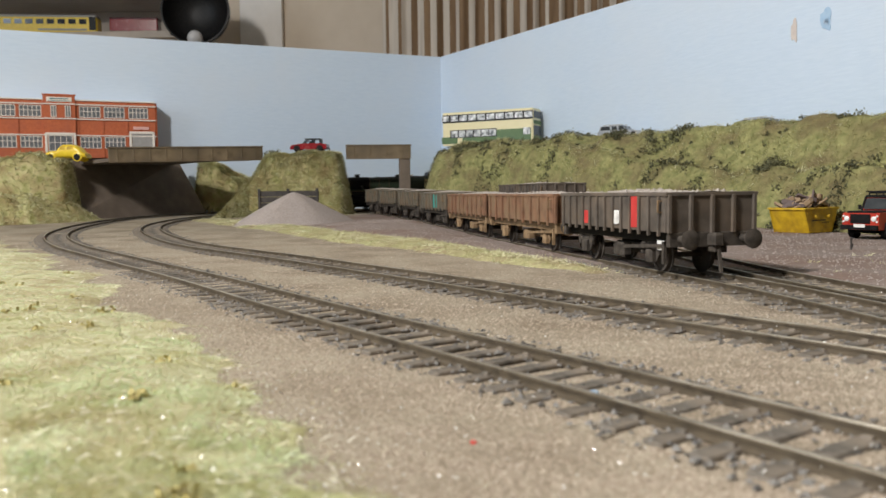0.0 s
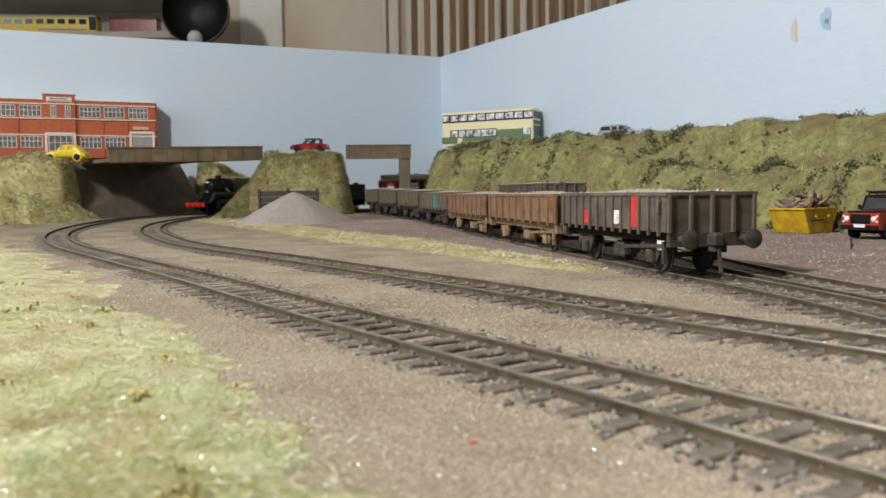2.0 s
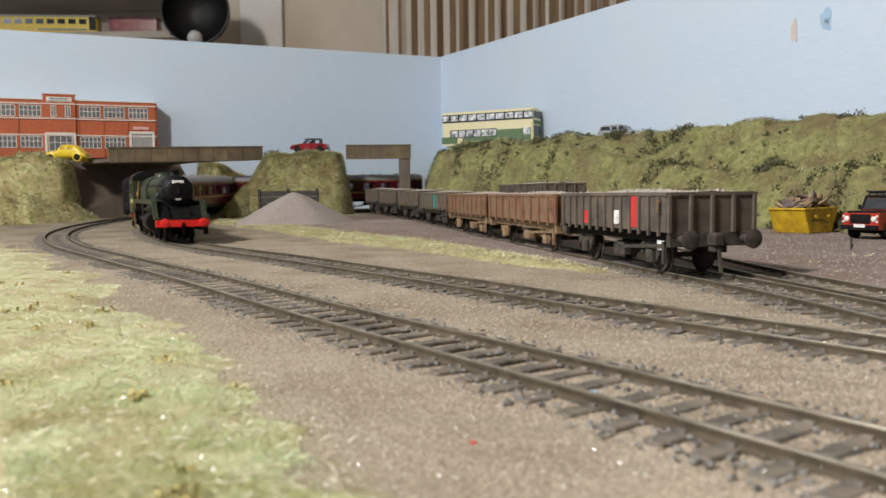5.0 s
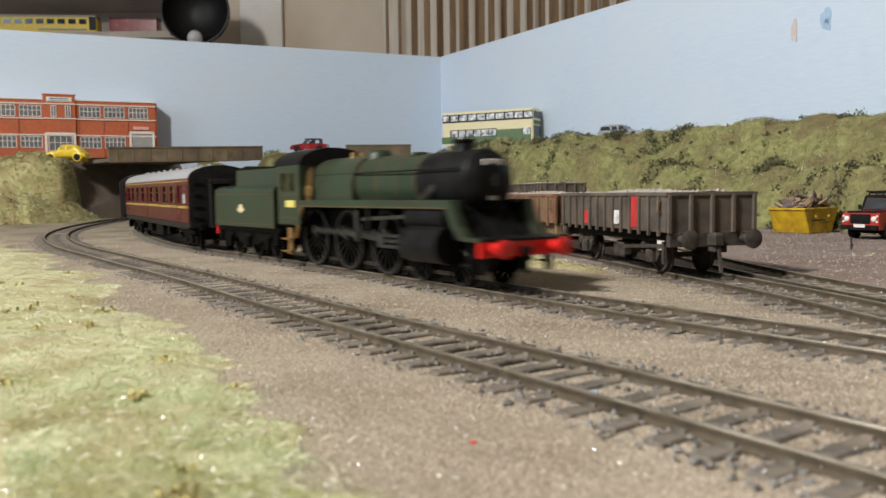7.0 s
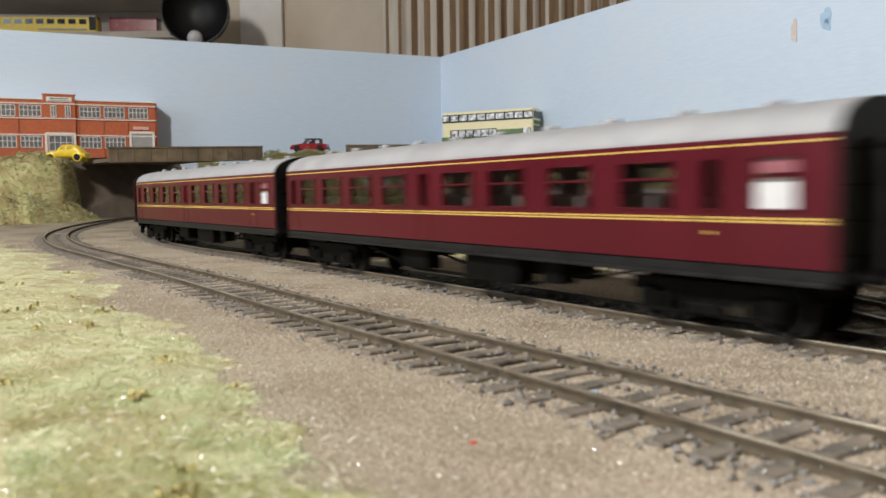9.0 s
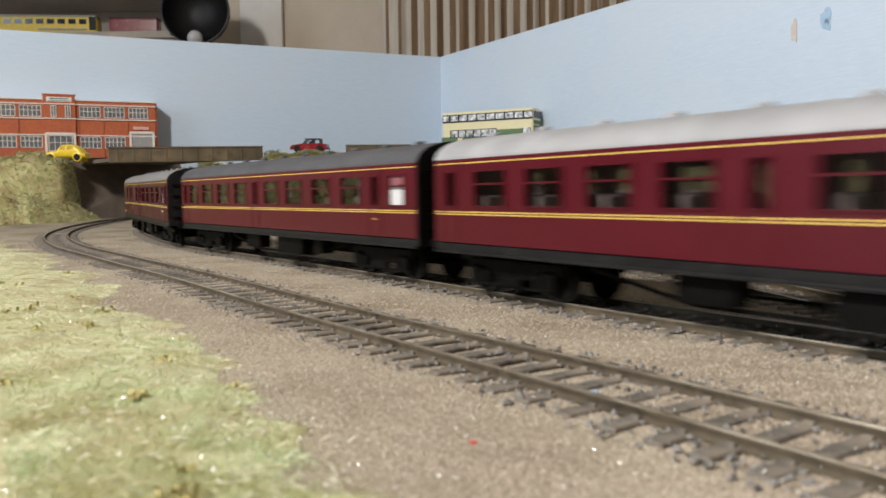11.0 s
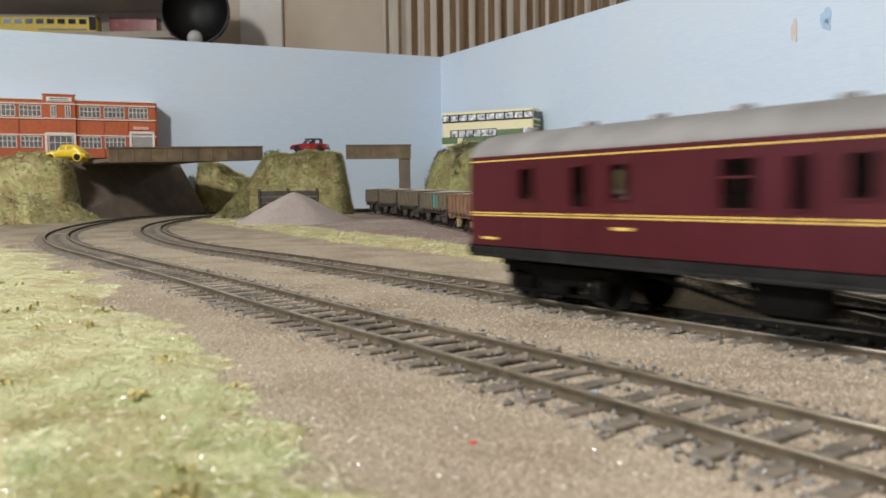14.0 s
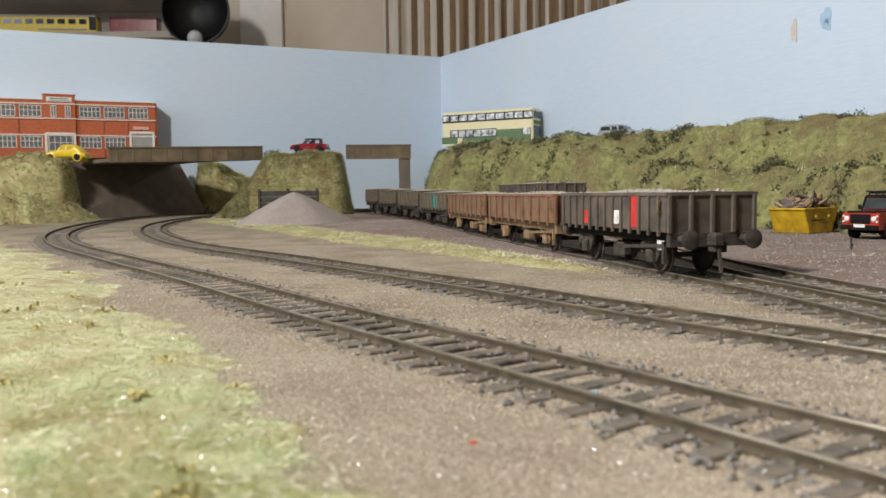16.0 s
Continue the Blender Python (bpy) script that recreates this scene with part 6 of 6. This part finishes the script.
def car(name, label, m, L, paint, roof_open=False, estate=False, wh=4.2, glazing=CARGLASS):
    """A small car: shaped shell, glass, wheels, lamps, bumpers."""
    c = thing(name, label, "car", m)
    h = L / 2
    b = Mesh()
    prof = [(-h, 4), (-h * 0.98, 9.4), (-h * 0.6, 10.6), (h * 0.35, 10.4), (h * 0.92, 8.6), (h, 6.6), (h, 3.4), (h * 0.84, 3), (h * 0.76, 5.6), (h * 0.5, 5.6), (h * 0.42, 3), (-h * 0.4, 3), (-h * 0.48, 5.6), (-h * 0.76, 5.6), (-h * 0.84, 3)]
    b.prism(prof, -9.6, 9.6)
    part("body", b, paint, c, smooth=False)
    if roof_open:
        part("windscreen", Mesh().add([(h * 0.3, -8, 10.3), (h * 0.3, 8, 10.3), (h * 0.08, 7, 15.6), (h * 0.08, -7, 15.6), (h * 0.34, -8, 10.3), (h * 0.34, 8, 10.3), (h * 0.12, 7, 15.6), (h * 0.12, -7, 15.6)], [(3, 2, 1, 0), (4, 5, 6, 7), (0, 1, 5, 4), (1, 2, 6, 5), (2, 3, 7, 6), (3, 0, 4, 7)]), glazing, c)
        hood = Mesh().box(-h * 0.22, 0, 16, h * 0.85, 15, 1.2, 0.5).box(-h * 0.62, 0, 13, 1.4, 14, 5, 0.4)
        for s in (-1, 1):
            hood.bar((h * 0.1, s * 7.2, 15.8), (h * 0.32, s * 8, 10.4), 0.8, 0.8)
            hood.bar((-h * 0.2, s * 7.6, 15.8), (-h * 0.2, s * 8.2, 10.4), 0.8, 0.8)
        part("soft_top", hood, BLACK, c, "black fabric top")
        for s in (-1, 1):
            part("seat", Mesh().box(-h * 0.1, s * 4, 11, 4, 5, 5, 1).box(-h * 0.2, s * 4, 13, 1.6, 5, 4, 0.6), BLACK, c)
    else:
        back = -h * (0.96 if estate else 0.7)
        part("cabin", Mesh().prism([(back, 10), (back + 2.5, 15.6), (-h * 0.3, 16.6), (0, 16.4), (h * 0.34, 10.2)], -8.4, 8.4), paint, c)
        for s in (-1, 1):
            for x0, x1 in ((-h * 0.05, h * 0.2), (-h * 0.36, -h * 0.1), (back + 3, -h * 0.42)):
                part("side_window", Mesh().prism([(x0, 11), (x1, 11), (x1 - 1.2, 15.2), (x0 + 0.4, 15.2)], s * 8.3, s * 8.7), glazing, c)
        part("windscreen", Mesh().add([(h * 0.345, -7.6, 10.6), (h * 0.345, 7.6, 10.6), (h * 0.03, 7.2, 16), (h * 0.03, -7.2, 16), (h * 0.37, -7.6, 10.6), (h * 0.37, 7.6, 10.6), (h * 0.05, 7.2, 16), (h * 0.05, -7.2, 16)], [(3, 2, 1, 0), (4, 5, 6, 7), (0, 1, 5, 4), (1, 2, 6, 5), (2, 3, 7, 6), (3, 0, 4, 7)]), glazing, c)
        if estate:
            part("roof_bars", Mesh().box(-h * 0.35, -6, 17, h * 0.9, 0.6, 0.6).box(-h * 0.35, 6, 17, h * 0.9, 0.6, 0.6), GREYDOOR, c)
    for s in (-1, 1):
        for x in (h * 0.63, -h * 0.62):
            road_wheel(c, x, s * 8.4, wh, 2.8)
        part("headlight", Mesh().lathe([(1.5, h - 1.2), (1.3, h + 0.2), (0.6, h + 0.5)], 12, "x", (0, s * 6.6, 7.4)), LENS, c, "clear headlight", smooth=True)
    part("bumper", Mesh().box(h, 0, 4.6, 1.2, 18, 1.6, 0.4).box(-h, 0, 4.6, 1.2, 18, 1.6, 0.4), BLACK, c)
    return c


def top_of(zf, x, y):
    return float(zf(np.array([x]), np.array([y]))[0])


car("convertible_car", "red open-top small car with black hood on the mound", P(-166, 1004, top_of(zf_mid, -166, 1004) + 0.4, 176), 46, CARRED, True)


def round_car(m):
    """A small rounded car: one lofted shell with panes, wings, wheels and lamps."""
    c = thing("small_car", "bright yellow rounded small car on the bank by the factory", "car", m)
    shell = Mesh()
    n = 20
    rows = [(-25, 5.0, 8.0), (-24, 8.2, 9.0), (-20, 10.6, 9.6), (-16, 15.6, 9.6), (-11, 18.6, 9.2), (-3, 19.4, 9.0), (3, 19.0, 9.0), (6.5, 16.5, 9.2), (9, 12.6, 9.5), (16, 11.8, 9.5), (21, 10.4, 9.2), (24, 7.0, 8.6), (25, 5.0, 7.6)]
    for x, top, w in rows:
        for i in range(n):
            a = 2 * math.pi * i / n
            q = lambda v: math.copysign(abs(v) ** 0.6, v)
            shell.v.append((x, w * q(math.cos(a)), (3 + top) / 2 + (top - 3) / 2 * q(math.sin(a))))
    k = len(rows)
    shell.f += [(j * n + i, j * n + (i + 1) % n, (j + 1) * n + (i + 1) % n, (j + 1) * n + i) for j in range(k - 1) for i in range(n)]
    shell.f += [tuple(range(n)), tuple(range((k - 1) * n, k * n))]
    part("body", shell, YELLOWP, c, smooth=True)
    for s in (-1, 1):
        for x0, x1 in ((-11, -3), (-1.6, 5.5)):
            part("side_window", Mesh().prism([(x0, 12.8), (x1, 12.8), (x1 - 1.6, 17), (x0 + 1.0, 17)], s * 7.4, s * 9.0), SKIPY, c, "dull yellow-tinted pane")
        for x in (15.5, -15.5):
            part("wing", Mesh().lathe([(5.6, s * 7.6), (5.6, s * 9.8), (4.4, s * 10.4)], 18, "y", (x, 0, 4.6)), YELLOWP, c, smooth=True)
            road_wheel(c, x, s * 9.2, 4.0, 2.8)
        part("headlight", Mesh().lathe([(1.5, 22.6), (1.3, 24.6), (0.6, 25)], 12, "x", (0, s * 6.4, 7.2)), LENS, c, "clear headlight", smooth=True)
    part("bumper", Mesh().box(25.2, 0, 4.6, 1.2, 17, 1.6, 0.4), GREYDOOR, c)
    return c


round_car(P(-440, 936, 77.5, 180))
car("estate_car", "silver-grey estate car half hidden behind the embankment", P(209, 918, 93.0, -40), 56, CARGREY, False, True)
car("estate_car", "pale grey car roof just showing over the embankment", P(304, 742, 84.0, -58), 54, CARGREY, False, True)


def bus(m):
    b = thing("double_decker_bus", "cream and green double-decker bus parked above the embankment", "bus", m)
    L, H, W = 134.0, 49.0, 30.0
    part("body", Mesh().box(0, 0, H / 2 + 2, L, W, H - 4, 1.6), CREAM, b)
    for s in (-1, 1):
        part("green_band", Mesh().box(14, s * (W / 2 + 0.15), 14.5, 100, 0.5, 17, 0.1), BUSGREEN, b, "green lower panel")
        part("green_band", Mesh().box(-56, s * (W / 2 + 0.15), 11, 24, 0.5, 9, 0.1), BUSGREEN, b)
        part("upper_band", Mesh().box(0, s * (W / 2 + 0.15), 40.6, L - 1, 0.5, 11, 0.1), BLACK, b, "dark upper window band")
        xs = [-62 + i * 13.6 for i in range(10)]
        for x in xs:
            part("upper_window", Mesh().box(x, s * (W / 2 + 0.4), 41, 11.4, 0.5, 7.6, 0.1), BUSPANE, b, "window pane mottled dark and white")
        for x in [-48 + i * 11.4 for i in range(6)] + [58]:
            part("lower_window", Mesh().box(x, s * (W / 2 + 0.5), 19.5, 9.8, 0.5, 9, 0.1), BUSPANE, b, "window pane mottled dark and white")
        part("window_surround", Mesh().box(-20, s * (W / 2 + 0.25), 19.5, 70, 0.5, 11, 0.1), BLACK, b)
        for x in (44, -40):
            road_wheel(b, x, s * (W / 2 - 2), 6.0, 3.6)
    part("front_glass", Mesh().box(L / 2 + 0.2, 0, 20, 0.6, W - 4, 13, 0.1).box(L / 2 + 0.2, 0, 41, 0.6, W - 4, 9, 0.1), CARGLASS, b)
    part("front_panel", Mesh().box(L / 2 + 0.3, 0, 9, 0.6, W - 2, 9, 0.1).box(L / 2 + 0.3, 0, 31, 0.6, W - 2, 5, 0.1), BUSGREEN, b)
    part("mirror", Mesh().box(L / 2 + 1.6, -W / 2 - 1.5, 24, 1, 2, 4, 0.3), BLACK, b)
    part("roof", Mesh().box(0, 0, H - 0.4, L - 1, W - 1, 1.6, 0.7), CREAM, b, "cream roof")
    return b


bus(P(68, 1094, 95.5, -27))

# ---- the room behind the boards ----
shelf = thing("wall_shelf", "laminate wall shelf holding model trains", "shelf", P(-805, 1760, -12))
part("shelf_board", Mesh().box(0, 0, 386, 500, 150, 14, 1), SHELFM, shelf)
part("shelf_board", Mesh().box(0, 20, 474, 500, 150, 14, 1), WHITEP, shelf, "pale upper shelf board")
part("back_panel", Mesh().box(0, 78, 430, 500, 6, 100), SHELFM, shelf)
part("end_panel", Mesh().box(244, 0, 432, 12, 150, 100, 1), BLACK, shelf, "dark shelf end")
tr = thing("railcar_model", "yellow diesel railcar model on the shelf", "model train", P(-870, 1735, 381, 6))
part("body", Mesh().box(0, 0, 24, 262, 34, 34, 3), YELLOWP, tr)
part("roof", Mesh().box(0, 0, 42, 260, 32, 5, 2), GREYDOOR, tr)
for i in range(11):
    part("window", Mesh().box(-118 + i * 22, -17.4, 30, 15, 0.8, 10), CARGLASS, tr)
part("chassis", Mesh().box(0, 0, 4, 250, 28, 7, 1), FRAMEBLK, tr)
part("side_stripe", Mesh().box(60, -17.5, 13, 100, 0.8, 4), GREYDOOR, tr)
part("cab_end", Mesh().box(122, -17.6, 26, 14, 1.0, 28), BLACK, tr)
tr = thing("van_model", "dull red van model on the shelf", "model train", P(-656, 1735, 381, 5))
part("body", Mesh().box(0, 0, 20, 100, 32, 26, 2), CARRED, tr)
part("roof", Mesh().box(0, 0, 34, 101, 33, 3, 1.4), MAROON, tr)
part("door", Mesh().box(0, -16.4, 20, 22, 0.9, 23), CARRED, tr)
part("chassis", Mesh().box(0, 0, 3.4, 92, 26, 6.5, 1), FRAMEBLK, tr)
lampth = thing("dome_lamp", "black dome lampshade with round white bulb", "lamp", P(-500, 1700, -24))
part("shade", Mesh().lathe([(20, 0), (50, -8), (66, -30), (70, -55), (67, -55), (62, -30), (46, -12), (18, -5)], 40, "y", (0, 0, 438)), BLACK, lampth, "glossy black dome shade", smooth=True)
part("bulb", Mesh().lathe([(1, -78), (10, -74), (15, -64), (15, -56), (8, -42), (6, -10)], 24, "y", (0, 0, 380)), FROST, lampth, "round white bulb", smooth=True)
part("stem", Mesh().lathe([(6, 4), (6, 60)], 14, "y", (0, 0, 438)), BLACK, lampth)
part("wall_plate", Mesh().box(0, 64, 438, 40, 10, 40, 2), BLACK, lampth)
dr = thing("door_frame", "white painted door frame against the wall", "door frame", kind="structure")
part("frame_post", Mesh().box(-414, 1870, 150, 98, 18, 2000, 2), WHITEP, dr)
cur = thing("striped_curtain", "brown and cream striped curtain hanging behind the layout", "curtain")
nst = 92
for i in range(nst):
    x0, wd = -126 + i * 7.0, 7.0
    pts = []
    for k in range(5):
        x = x0 + wd * k / 4
        pts.append((x, 1760 + 7 * math.sin(x / 11.0) + 3 * math.sin(x / 4.3)))
    m = Mesh()
    m.prism(pts + [(x, y + 2) for x, y in reversed(pts)], -300, 1400, "z")
    part("curtain_fold", m, CURTB if (i % 4 == 1 or (i > 9 and i % 4 in (1, 2)) or (i > 9 and i % 7 == 3)) else CURTW, cur, smooth=True)
part("curtain_rail", Mesh().lathe([(8, -150), (8, 560)], 12, "x", (0, 1762, 1404)), DARKWOOD, cur)


# ---- what moves: the train along its track, its wheels and rods ----
STEP_T = np.linalg.norm(np.diff(TRAIN, axis=0), axis=1)
RUN = np.concatenate([[0], np.cumsum(STEP_T)])
# way of the locomotive's middle along the track, in seconds and millimetres
KNOT_T = [-1.0, 0.0, 1.0, 1.5, 2.0, 2.5, 3.0, 4.0, 5.0, 6.5, 7.2, 7.6, 8.0, 9.0, 11.5, 12.6, 14.0, 14.5, 17.0]
KNOT_S = [1477, 1575, 1673, 1722, 1768, 1829, 1900, 2063, 2225, 2474, 2598, 2669, 2743, 2929, 3401, 3603, 3849, 3931, 4372]


def way(t):
    """Smooth distance run at time t."""
    i = max(1, min(len(KNOT_T) - 3, int(np.searchsorted(KNOT_T, t)) - 1))
    t0, t1 = KNOT_T[i], KNOT_T[i + 1]
    s0, s1 = KNOT_S[i], KNOT_S[i + 1]
    v0 = (KNOT_S[i + 1] - KNOT_S[i - 1]) / (KNOT_T[i + 1] - KNOT_T[i - 1])
    v1 = (KNOT_S[i + 2] - KNOT_S[i]) / (KNOT_T[i + 2] - KNOT_T[i])
    h = t1 - t0
    u = (t - t0) / h
    return (2 * u ** 3 - 3 * u * u + 1) * s0 + (u ** 3 - 2 * u * u + u) * h * v0 + (3 * u * u - 2 * u ** 3) * s1 + (u ** 3 - u * u) * h * v1


def spot(s):
    return np.array([np.interp(s, RUN, TRAIN[:, 0]), np.interp(s, RUN, TRAIN[:, 1])])


def stand(s, half):
    """Pose of a vehicle whose pivots are half a base either side of s."""
    a, b = spot(s - half), spot(s + half)
    za, zb = rise(a[1]), rise(b[1])
    c = (a + b) / 2
    d = b - a
    return P(c[0], c[1], 4.0 + (za + zb) / 2, math.degrees(math.atan2(d[1], d[0])), 0, -math.degrees(math.atan2(zb - za, 2 * half)))


def motions():
    times = [i * 0.2 for i in range(81)]
    for ob, behind, half in [(loco, 3.5, 32.0), (tender, 120.0, 26.0)] + [(c, 307.0 + 261.2 * i, 92.0) for i, c in enumerate(coaches)]:
        walk(ob, [(t, stand(way(t) - behind, half)) for t in times])
    fine = [i / 30.0 for i in range(481)]
    run = [way(t) for t in fine]
    for w, x, r in WHEELS:
        walk(w, [(t, P(x, 0, r, 0, 0, math.degrees((s / r) % (2 * math.pi)))) for t, s in zip(fine, run)])
    for rod, y in RODS:
        rows = []
        for t, s in zip(fine, run):
            a = s / 12.3 + (0.0 if y < 0 else math.pi / 2)
            cx, cz = 5.2 * math.sin(a), 12.3 + 5.2 * math.cos(a)
            if abs(y) < 12:
                rows.append((t, P(cx, y, cz)))
            else:
                rows.append((t, P(-21 + cx, y, cz, 0, 0, math.degrees(math.asin((cz - 13.5) / 37.0)))))
        walk(rod, rows)


motions()
